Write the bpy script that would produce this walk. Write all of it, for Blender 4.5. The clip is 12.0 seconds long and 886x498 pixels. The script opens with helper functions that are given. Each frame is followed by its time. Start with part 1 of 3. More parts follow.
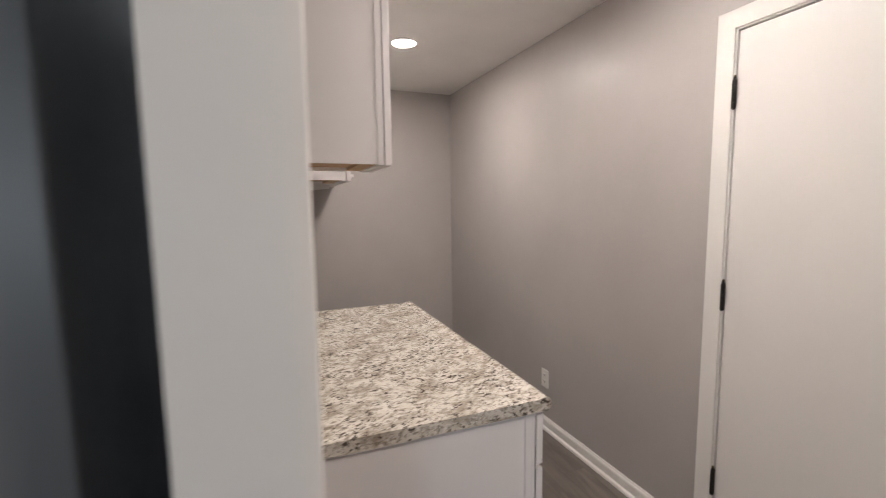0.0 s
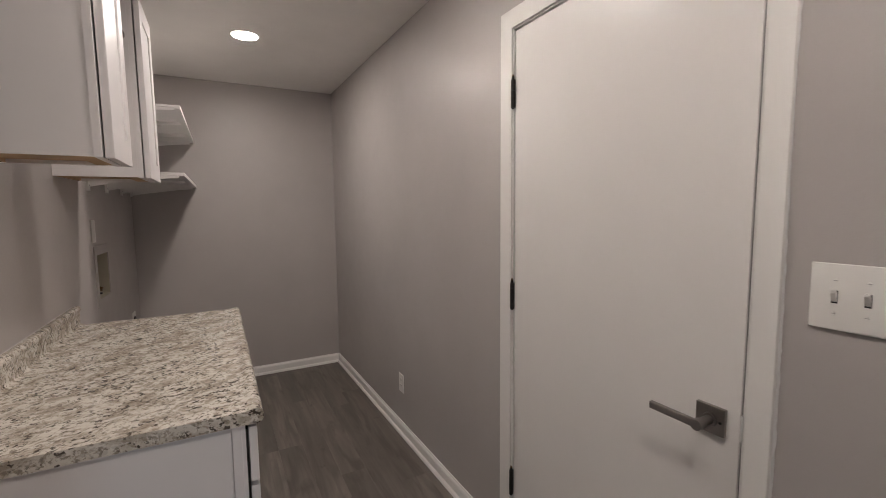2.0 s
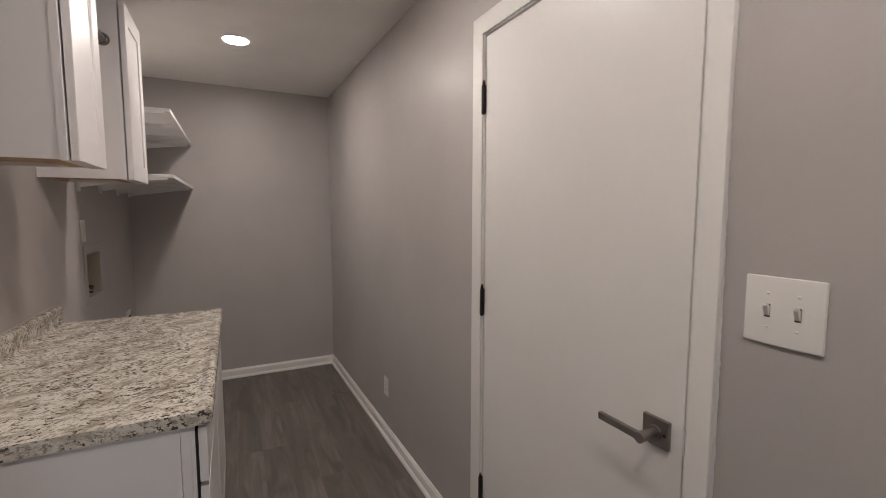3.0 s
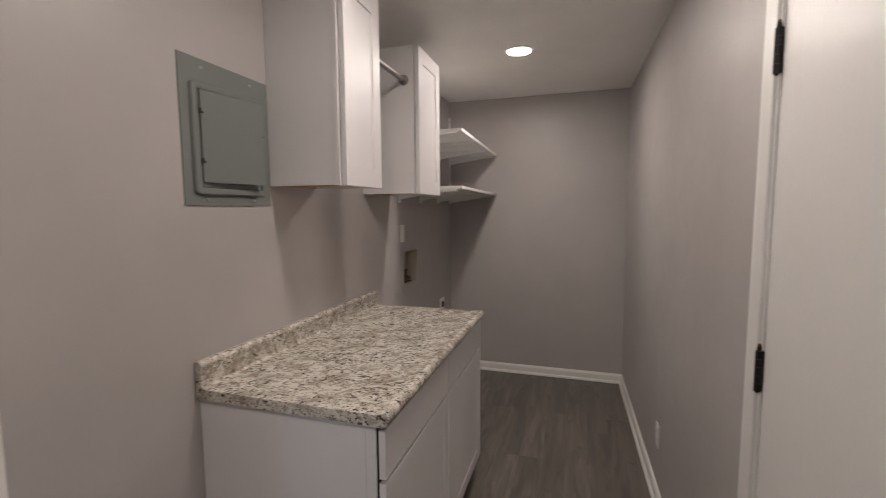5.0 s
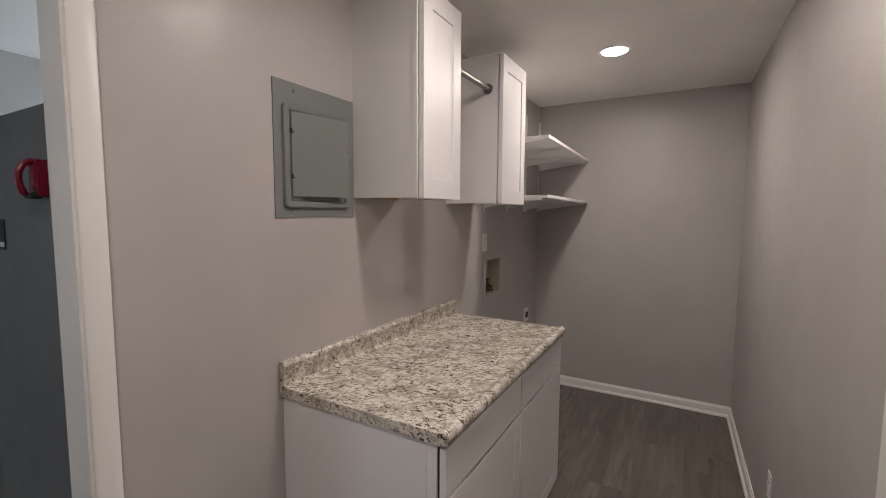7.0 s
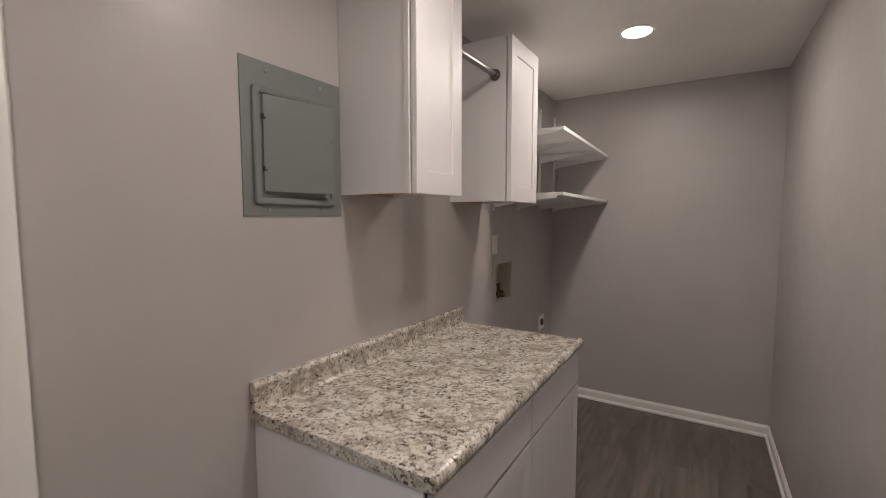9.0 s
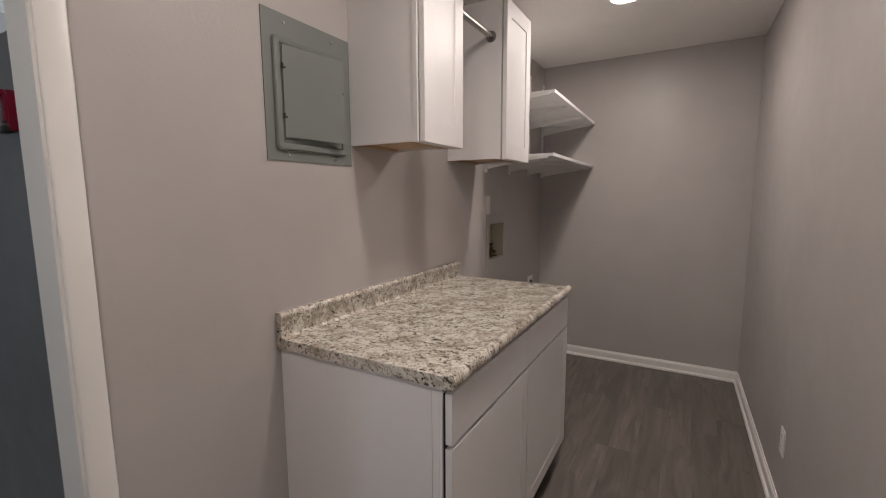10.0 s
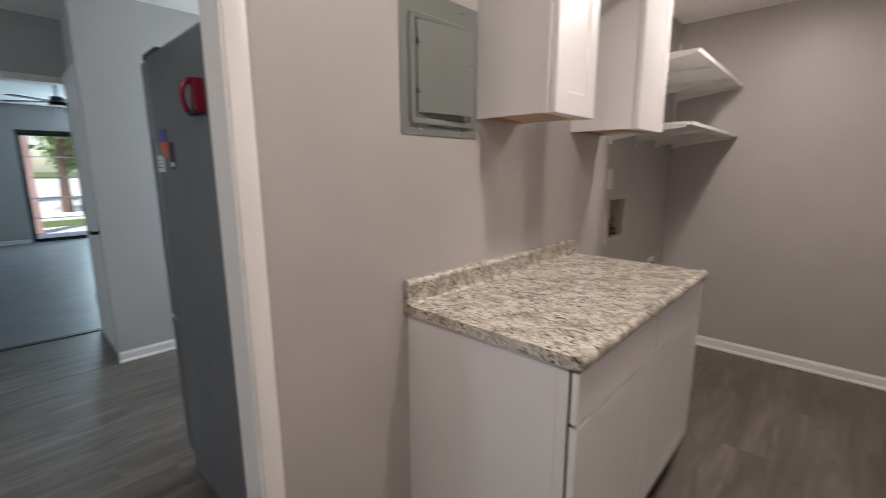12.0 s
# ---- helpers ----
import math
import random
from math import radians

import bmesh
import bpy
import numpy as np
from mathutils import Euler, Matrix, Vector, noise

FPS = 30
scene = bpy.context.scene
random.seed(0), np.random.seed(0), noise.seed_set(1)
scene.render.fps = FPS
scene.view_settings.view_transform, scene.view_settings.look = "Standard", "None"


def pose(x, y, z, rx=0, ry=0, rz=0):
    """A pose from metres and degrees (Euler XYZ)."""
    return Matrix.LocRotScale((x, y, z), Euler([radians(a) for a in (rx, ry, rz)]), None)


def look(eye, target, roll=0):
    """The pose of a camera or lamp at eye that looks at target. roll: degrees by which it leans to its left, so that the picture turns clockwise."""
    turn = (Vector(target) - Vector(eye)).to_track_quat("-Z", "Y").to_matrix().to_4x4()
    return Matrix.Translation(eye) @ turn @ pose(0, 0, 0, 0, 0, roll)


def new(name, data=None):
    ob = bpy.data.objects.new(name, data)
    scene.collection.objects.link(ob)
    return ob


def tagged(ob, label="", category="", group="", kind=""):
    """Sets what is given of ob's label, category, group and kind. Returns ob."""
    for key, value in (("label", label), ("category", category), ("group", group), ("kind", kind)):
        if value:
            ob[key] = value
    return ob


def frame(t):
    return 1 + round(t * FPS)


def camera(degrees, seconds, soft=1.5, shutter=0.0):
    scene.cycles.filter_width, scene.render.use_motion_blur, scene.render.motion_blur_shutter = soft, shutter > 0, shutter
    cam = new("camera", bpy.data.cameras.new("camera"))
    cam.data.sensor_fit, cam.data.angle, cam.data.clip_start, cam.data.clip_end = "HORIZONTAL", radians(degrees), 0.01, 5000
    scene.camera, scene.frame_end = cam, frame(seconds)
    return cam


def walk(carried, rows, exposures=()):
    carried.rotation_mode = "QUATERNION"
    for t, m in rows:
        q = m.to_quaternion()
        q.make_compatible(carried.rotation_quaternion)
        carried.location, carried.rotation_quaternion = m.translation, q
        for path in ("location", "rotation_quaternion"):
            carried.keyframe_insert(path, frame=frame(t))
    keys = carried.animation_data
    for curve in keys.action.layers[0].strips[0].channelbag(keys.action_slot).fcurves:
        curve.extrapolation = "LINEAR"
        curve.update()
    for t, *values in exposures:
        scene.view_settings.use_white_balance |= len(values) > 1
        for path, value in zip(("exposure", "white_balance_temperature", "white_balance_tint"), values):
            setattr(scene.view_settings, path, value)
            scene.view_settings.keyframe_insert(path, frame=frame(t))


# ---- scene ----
cam = camera(91.9, 12.0, soft=0.55, shutter=0.4)
PATH = [
    (0, (-0.017, 0.036, 1.432), (0.709, 1.888, 1.224), -0.7),
    (0.3, (0.097, 0.099, 1.419), (0.911, 1.916, 1.223), -0.1),
    (0.5, (0.207, 0.103, 1.427), (1.037, 1.912, 1.231), -0.5),
    (1, (0.399, 0.041, 1.417), (1.282, 1.825, 1.226), -0.5),
    (1.5, (0.527, -0.06, 1.419), (1.452, 1.703, 1.226), -0.7),
    (2, (0.573, -0.16, 1.404), (1.498, 1.603, 1.214), -0.6),
    (2.5, (0.607, -0.223, 1.403), (1.54, 1.536, 1.216), -0.6),
    (2.7, (0.647, -0.236, 1.405), (1.581, 1.523, 1.223), -0.3),
    (4.3, (0.974, -0.095, 1.444), (0.988, 1.897, 1.261), -0.4),
    (4.5, (1.011, -0.068, 1.449), (0.861, 1.918, 1.265), -0.5),
    (5, (1.116, -0.045, 1.462), (0.527, 1.858, 1.279), -0.4),
    (5.5, (1.153, -0.042, 1.461), (0.306, 1.761, 1.281), -0.1),
    (6, (1.156, -0.029, 1.463), (0.227, 1.732, 1.28), 0.2),
    (6.5, (1.158, -0.018, 1.474), (0.197, 1.727, 1.294), 0.2),
    (7, (1.166, 0.009, 1.5), (0.183, 1.743, 1.33), 0.3),
    (8.8, (1.12, 0.25, 1.494), (0.069, 1.946, 1.351), -0.1),
    (9, (1.122, 0.221, 1.48), (0.069, 1.915, 1.326), -0.1),
    (9.5, (1.125, 0.142, 1.426), (0.097, 1.846, 1.225), -0.2),
    (10, (1.128, 0.061, 1.368), (0.145, 1.785, 1.119), -0.3),
    (10.5, (1.152, 0.004, 1.329), (0.19, 1.732, 1.031), -0.6),
    (11, (1.158, -0.024, 1.303), (0.205, 1.705, 0.986), -0.7),
    (11.5, (1.127, -0.025, 1.301), (0.158, 1.692, 0.966), -0.2),
    (11.7, (1.108, -0.012, 1.322), (0.011, 1.614, 0.972), -0.2),
    (12, (1.064, 0.019, 1.37), (-0.283, 1.451, 1.002), -0.2),
]
walk(cam, [(t, look(eye, target, roll)) for t, eye, target, roll in PATH],
     exposures=[(0.0, 0.56), (0.5, 0.08), (1.0, -0.05), (1.5, -0.06), (2.5, -0.06), (4.5, -0.08), (5.5, -0.04), (7.0, 0.03), (9.0, -0.06), (10.0, 0.08), (10.5, 0.26), (12.0, 0.38)])

# exposure, world, sun
scene.view_settings.exposure = 0.0
world = bpy.data.worlds.new("world")
scene.world = world
world.use_nodes = True
_bg = world.node_tree.nodes["Background"]
_sky = world.node_tree.nodes.new("ShaderNodeTexSky")
_sky.sky_type = "NISHITA"
_sky.sun_disc = False
_sky.sun_elevation = radians(50)
_sky.sun_rotation = radians(127)
world.node_tree.links.new(_sky.outputs["Color"], _bg.inputs["Color"])
_bg.inputs["Strength"].default_value = 0.15
_sun = bpy.data.lights.new("sun", "SUN")
_sun.energy, _sun.angle, _sun.color = 5.0, radians(0.5), (1.0, 0.95, 0.88)
new("sun", _sun).matrix_world = look((0, -12, 24), (-16, 0, 0))

LAMP = 230.0         # radiance of the ceiling discs
WINDOW = 32.0        # watts of skylight through an assumed, unseen kitchen window
SOUTH_FILL = 24.0         # watts of fill through an added, unseen south window
SLIDER = 95.0         # watts of skylight through the sliding door


def window_light(name, watts, w, h, m, tint=(0.72, 0.87, 1.0)):
    d = bpy.data.lights.new(name, "AREA")
    d.shape, d.size, d.size_y, d.energy, d.color = "RECTANGLE", w, h, watts, tint
    new(name, d).matrix_world = m


# ---------------------------------------------------------------- materials
def mat(name, color, rough=0.5, metal=0.0, spec=0.5):
    m = bpy.data.materials.new(name)
    m.use_nodes = True
    b = m.node_tree.nodes["Principled BSDF"]
    b.inputs["Base Color"].default_value = (*color, 1)
    b.inputs["Roughness"].default_value = rough
    b.inputs["Metallic"].default_value = metal
    b.inputs["Specular IOR Level"].default_value = spec
    return m


def nd(m, kind, **kw):
    n = m.node_tree.nodes.new(kind)
    for k, v in kw.items():
        n.inputs[k.replace("_", " ")].default_value = v
    return n


def ln(m, a, b):
    m.node_tree.links.new(a, b)


def bsdf(m):
    return m.node_tree.nodes["Principled BSDF"]


def coords(m, scale=(1, 1, 1), space="Object", turn=0):
    tc = m.node_tree.nodes.new("ShaderNodeTexCoord")
    mp = m.node_tree.nodes.new("ShaderNodeMapping")
    mp.inputs["Scale"].default_value = scale
    if turn:
        mp.vector_type = "TEXTURE"
        mp.inputs["Scale"].default_value = [1 / k for k in scale]
        mp.inputs["Rotation"].default_value = (0, 0, radians(turn))
    ln(m, tc.outputs[space], mp.inputs["Vector"])
    return mp.outputs["Vector"]


def noise_tex(m, vec, scale, detail=3.0, rough=0.55, dist=0.0):
    n = nd(m, "ShaderNodeTexNoise", Scale=scale, Detail=detail, Roughness=rough, Distortion=dist)
    ln(m, vec, n.inputs["Vector"])
    return n.outputs["Fac"]


def ramp(m, fac, stops):
    r = m.node_tree.nodes.new("ShaderNodeValToRGB")
    e = r.color_ramp.elements
    while len(e) < len(stops):
        e.new(0.5)
    for el, (p, c) in zip(e, stops):
        el.position, el.color = p, (*c, 1) if len(c) == 3 else c
    ln(m, fac, r.inputs["Fac"])
    return r.outputs["Color"]


def mix(m, fac, a, b):
    x = m.node_tree.nodes.new("ShaderNodeMix")
    x.data_type = "RGBA"
    for sock, v in ((x.inputs[0], fac), (x.inputs[6], a), (x.inputs[7], b)):
        if isinstance(v, (int, float)):
            sock.default_value = v
        elif isinstance(v, tuple):
            sock.default_value = (*v, 1)
        else:
            ln(m, v, sock)
    return x.outputs[2]


def bump(m, height, strength, dist):
    b = nd(m, "ShaderNodeBump", Strength=strength, Distance=dist)
    ln(m, height, b.inputs["Height"])
    ln(m, b.outputs["Normal"], bsdf(m).inputs["Normal"])


def g(v):
    return (v, v, v)


def paint(name, color, rough, orange=0.35, size=130.0, vary=0.05, spec=0.5, coat=0.0):
    """Rolled wall paint: faint roller stipple, large soft mottling, uneven gloss."""
    m = mat(name, color, rough, spec=spec)
    v = coords(m, space="Object")
    big = noise_tex(m, v, 1.7, 4)
    dark = tuple(c * (1 - vary) for c in color)
    lite = tuple(min(1, c * (1 + vary)) for c in color)
    ln(m, ramp(m, big, [(0.3, dark), (0.7, lite)]), bsdf(m).inputs["Base Color"])
    fine = noise_tex(m, v, size, 3, 0.6)
    bump(m, fine, orange, 0.0012)
    if coat:
        # the dried film on top: glossier, with the roller's stipple in it
        bsdf(m).inputs["Coat Weight"].default_value = coat
        bsdf(m).inputs["Coat Roughness"].default_value = 0.13
        film = nd(m, "ShaderNodeBump", Strength=0.7, Distance=0.002)
        ln(m, noise_tex(m, v, 90, 2, 0.5, 0.3), film.inputs["Height"])
        ln(m, film.outputs["Normal"], bsdf(m).inputs["Coat Normal"])
    rr = ramp(m, noise_tex(m, v, 9, 4), [(0.3, g(rough * 0.9)), (0.7, g(min(1, rough * 1.12)))])
    ln(m, rr, bsdf(m).inputs["Roughness"])
    return m


WALL = paint("wall_paint", (0.452, 0.421, 0.407), 0.46, 0.36, 85, coat=0.13)
KWALL = paint("kitchen_wall_paint", (0.46, 0.45, 0.445), 0.6)
CEIL = paint("ceiling_paint", (0.86, 0.84, 0.815), 0.8, 0.5, 90)
TRIM = paint("trim_paint", (0.785, 0.765, 0.74), 0.35, 0.12, 40, 0.02)
DOORP = paint("door_paint", (0.78, 0.755, 0.735), 0.4, 0.18, 95, 0.025, coat=0.15)
CAB = paint("cabinet_lacquer", (0.755, 0.73, 0.73), 0.42, 0.05, 60, 0.015)
SHELF = paint("shelf_melamine", (0.78, 0.765, 0.75), 0.4, 0.05, 60, 0.02)
CAULK = paint("white_caulk", (0.7, 0.69, 0.68), 0.3, 0.3, 90, 0.06)
SLOT = mat("slot_grey", (0.3, 0.29, 0.28), 0.5)
PLATE = mat("white_plastic", (0.78, 0.76, 0.73), 0.3)
BOXP = paint("box_plastic", (0.42, 0.385, 0.295), 0.45, 0.05, 60, 0.04)
PANEL = paint("panel_grey_enamel", (0.18, 0.192, 0.182), 0.38, 0.2, 200, 0.07)
PANEL_IN = mat("panel_inside", (0.05, 0.055, 0.055), 0.6)
BLACK = mat("black_plastic", (0.012, 0.012, 0.013), 0.45)
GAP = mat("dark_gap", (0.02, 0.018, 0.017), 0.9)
PLY = paint("raw_maple_ply", (0.5, 0.33, 0.19), 0.6, 0.2, 60, 0.14)
NICKEL = mat("brushed_nickel", (0.32, 0.295, 0.28), 0.28, 1.0)
SCREW = mat("zinc_screw", (0.55, 0.54, 0.52), 0.35, 1.0)
HINGE = mat("oil_rubbed_bronze", (0.022, 0.019, 0.018), 0.42, 0.6)
BRASS = mat("brass_valve", (0.16, 0.11, 0.055), 0.4, 1.0)
RED = mat("red_plastic", (0.19, 0.006, 0.026), 0.22)
PAPER = mat("paper", (0.75, 0.74, 0.72), 0.7)
BLUEP = mat("blue_print", (0.06, 0.07, 0.3), 0.5)
CORAL = mat("coral_print", (0.7, 0.12, 0.08), 0.5)
VIOLET = mat("violet_print", (0.16, 0.1, 0.34), 0.5)
GREENP = mat("green_print", (0.05, 0.25, 0.1), 0.5)
RUST = mat("rusty_steel", (0.035, 0.03, 0.027), 0.6, 0.2)
INK = mat("faint_ink", (0.12, 0.13, 0.13), 0.6)
BRICKM = paint("pillar_brick", (0.42, 0.29, 0.27), 0.85, 0.5, 60, 0.2)
FANM = paint("fan_blade_wood", (0.09, 0.075, 0.065), 0.5, 0.1, 60, 0.1)
BRONZE = mat("bronze_frame", (0.03, 0.028, 0.026), 0.4, 0.4)
CONC = paint("concrete", (0.7, 0.69, 0.67), 0.85, 0.5, 40, 0.1)
BARK = paint("bark", (0.12, 0.08, 0.06), 0.9, 0.8, 20, 0.25)


def brushed(name, color):
    m = mat(name, color, 0.3, 1.0)
    n = noise_tex(m, coords(m, (3, 3, 260)), 1.0, 3)
    ln(m, ramp(m, n, [(0.3, g(0.26)), (0.7, g(0.42))]), bsdf(m).inputs["Roughness"])
    return m


FRIDGE = paint("fridge_side_enamel", (0.145, 0.145, 0.152), 0.36, 0.2, 260, 0.06)
FRIDGE_DOOR = brushed("fridge_door_steel", (0.35, 0.35, 0.36))


def glass():
    m = mat("glass", (1, 1, 1), 0.0)
    bsdf(m).inputs["Transmission Weight"].default_value = 1.0
    bsdf(m).inputs["IOR"].default_value = 1.45
    return m


GLASS = glass()


def glow(level):
    m = mat("led_diffuser", (0.9, 0.88, 0.85), 0.5)
    bsdf(m).inputs["Emission Color"].default_value = (1.0, 0.9, 0.835, 1)
    bsdf(m).inputs["Emission Strength"].default_value = LAMP * level
    return m


GLOW = [glow(k) for k in (1.06, 0.92, 1.1)]   # far, middle and near disc


def granite():
    """Speckled laminate: cream ground, taupe clouds, grey and black drawn-out flecks."""
    m = mat("granite_laminate", (0.6, 0.55, 0.48), 0.16)
    v = coords(m)
    vs = coords(m, (0.82, 1.1, 1.1), turn=24)
    cloud = noise_tex(m, vs, 13, 6, 0.68, 0.5)
    base = ramp(m, cloud, [(0.36, (0.355, 0.31, 0.255)), (0.46, (0.515, 0.465, 0.4)), (0.55, (0.665, 0.625, 0.56))])
    pale = noise_tex(m, vs, 46, 4, 0.6, 0.4)
    c = mix(m, ramp(m, pale, [(0.55, g(0)), (0.62, g(0.65))]), base, (0.74, 0.71, 0.655))
    tan = noise_tex(m, vs, 50, 5, 0.68, 0.4)
    c = mix(m, ramp(m, tan, [(0.535, g(0)), (0.575, g(0.7))]), c, (0.295, 0.245, 0.19))
    grey = noise_tex(m, vs, 88, 4, 0.62, 0.3)
    c = mix(m, ramp(m, grey, [(0.575, g(0)), (0.61, g(0.72))]), c, (0.2, 0.165, 0.13))
    blk = noise_tex(m, vs, 108, 2, 0.5, 0.2)
    gate = ramp(m, noise_tex(m, v, 17, 3), [(0.42, g(0.2)), (0.54, g(1))])
    spots = ramp(m, blk, [(0.575, g(0)), (0.605, g(0.92))])
    both = m.node_tree.nodes.new("ShaderNodeMath")
    both.operation = "MULTIPLY"
    ln(m, gate, both.inputs[0])
    ln(m, spots, both.inputs[1])
    ln(m, mix(m, both.outputs[0], c, (0.05, 0.038, 0.03)), bsdf(m).inputs["Base Color"])
    bump(m, noise_tex(m, v, 420, 2), 0.06, 0.0006)
    return m


GRANITE = granite()


def planks():
    """Grey-brown vinyl plank: long drawn grain, dark cathedral streaks, tone set plank by plank."""
    m = mat("vinyl_plank", (0.16, 0.145, 0.13), 0.42)
    info = m.node_tree.nodes.new("ShaderNodeObjectInfo")
    tc = m.node_tree.nodes.new("ShaderNodeTexCoord")
    off = m.node_tree.nodes.new("ShaderNodeVectorMath")
    off.operation = "MULTIPLY_ADD"
    ln(m, info.outputs["Random"], off.inputs[0])
    off.inputs[1].default_value = (37.0, 91.0, 5.0)
    ln(m, tc.outputs["Object"], off.inputs[2])

    def stretched(sc):
        mp = m.node_tree.nodes.new("ShaderNodeMapping")
        mp.inputs["Scale"].default_value = sc
        ln(m, off.outputs[0], mp.inputs["Vector"])
        return mp.outputs["Vector"]
    grain = noise_tex(m, stretched((44, 1.7, 1)), 1.0, 4, 0.55, 0.6)
    wide = noise_tex(m, stretched((9, 1.0, 1)), 1.0, 4, 0.55, 0.8)
    smoke = noise_tex(m, stretched((10, 1.9, 1)), 1.0, 4, 0.55, 1.2)
    c = ramp(m, wide, [(0.3, (0.105, 0.09, 0.077)), (0.5, (0.168, 0.147, 0.128)), (0.72, (0.24, 0.213, 0.186))])
    c = mix(m, ramp(m, grain, [(0.45, g(0)), (0.7, g(0.48))]), c, (0.1, 0.086, 0.077))
    c = mix(m, ramp(m, smoke, [(0.49, g(0)), (0.66, g(0.66))]), c, (0.085, 0.07, 0.06))
    knot = noise_tex(m, stretched((15, 7, 1)), 1.0, 3, 0.5, 0.4)
    c = mix(m, ramp(m, knot, [(0.68, g(0)), (0.75, g(0.6))]), c, (0.06, 0.05, 0.044))
    tone = ramp(m, info.outputs["Random"], [(0.0, g(0.83)), (1.0, g(0.96))])
    mul = m.node_tree.nodes.new("ShaderNodeMix")
    mul.data_type, mul.blend_type = "RGBA", "MULTIPLY"
    mul.inputs[0].default_value = 1.0
    ln(m, c, mul.inputs[6])
    ln(m, tone, mul.inputs[7])
    ln(m, mul.outputs[2], bsdf(m).inputs["Base Color"])
    bump(m, grain, 0.12, 0.0012)
    ln(m, ramp(m, wide, [(0.3, g(0.36)), (0.7, g(0.5))]), bsdf(m).inputs["Roughness"])
    return m


PLANK = planks()


def speckle(name, a, b, scale, rough=0.95, strength=0.8, dist=0.004):
    m = mat(name, a, rough)
    n = noise_tex(m, coords(m), scale, 4, 0.7)
    ln(m, ramp(m, n, [(0.35, a), (0.65, b)]), bsdf(m).inputs["Base Color"])
    bump(m, n, strength, dist)
    return m


CARPET = speckle("grey_sheet_floor", (0.17, 0.175, 0.18), (0.22, 0.225, 0.23), 3, 0.45, 0.05)
GRASS = speckle("lawn", (0.07, 0.11, 0.03), (0.14, 0.19, 0.06), 14)
LEAF = speckle("leaf_green", (0.06, 0.12, 0.03), (0.13, 0.2, 0.06), 9, 0.6, 0.1)


# ---------------------------------------------------------------- mesh helpers
def box(bm, lo, hi, bevel=0.0, seg=2):
    made = bmesh.ops.create_cube(bm, size=1.0)["verts"]
    size = [b - a for a, b in zip(lo, hi)]
    mid = [(a + b) / 2 for a, b in zip(lo, hi)]
    for v in made:
        v.co = Vector([m + c * s for m, c, s in zip(mid, v.co, size)])
    if bevel:
        edges = list({e for v in made for e in v.link_edges})
        bmesh.ops.bevel(bm, geom=edges, offset=bevel, segments=seg, affect="EDGES", profile=0.6)
    return bm


def rod(bm, a, b, r, seg=16, r2=None):
    a, b = Vector(a), Vector(b)
    m = Matrix.Translation((a + b) / 2) @ (b - a).to_track_quat("Z", "Y").to_matrix().to_4x4()
    bmesh.ops.create_cone(bm, cap_ends=True, segments=seg, radius1=r, radius2=r if r2 is None else r2, depth=(b - a).length, matrix=m)
    return bm


def extrude(bm, outline, axis, a, b):
    """A closed outline (2D) drawn out along an axis from a to b."""
    order = {"x": lambda u, v, w: (w, u, v), "y": lambda u, v, w: (u, w, v), "z": lambda u, v, w: (u, v, w)}[axis]
    one = [bm.verts.new(order(u, v, a)) for u, v in outline]
    two = [bm.verts.new(order(u, v, b)) for u, v in outline]
    bm.faces.new(one)
    bm.faces.new(two[::-1])
    n = len(outline)
    for i in range(n):
        j = (i + 1) % n
        bm.faces.new((one[j], one[i], two[i], two[j]))
    bmesh.ops.recalc_face_normals(bm, faces=bm.faces[:])
    return bm


def B(lo, hi, bevel=0.0, seg=2):
    return box(bmesh.new(), lo, hi, bevel, seg)


def mesh_of(name, bm, material, smooth=False):
    me = bpy.data.meshes.new(name)
    bm.to_mesh(me)
    bm.free()
    me.materials.append(material)
    if smooth:
        me.polygons.foreach_set("use_smooth", [True] * len(me.polygons))
        me.set_sharp_from_angle(angle=radians(35))
    return me


def part(name, bm, material, parent, label="", smooth=False, m=None):
    ob = new(name, mesh_of(name, bm, material, smooth))
    ob.parent = parent
    if m is not None:
        ob.matrix_basis = m
    return tagged(ob, label)


def solid(name, bm, material, label, kind="structure", category="", smooth=False, m=None):
    ob = new(name, mesh_of(name, bm, material, smooth))
    if m is not None:
        ob.matrix_basis = m
    return tagged(ob, label, category or name.split("_")[0], kind=kind)


def thing(name, label, category, m=None, group="", kind=""):
    ob = new(name)
    ob.empty_display_size = 0.05
    if m is not None:
        ob.matrix_basis = m
    return tagged(ob, label, category, group, kind)


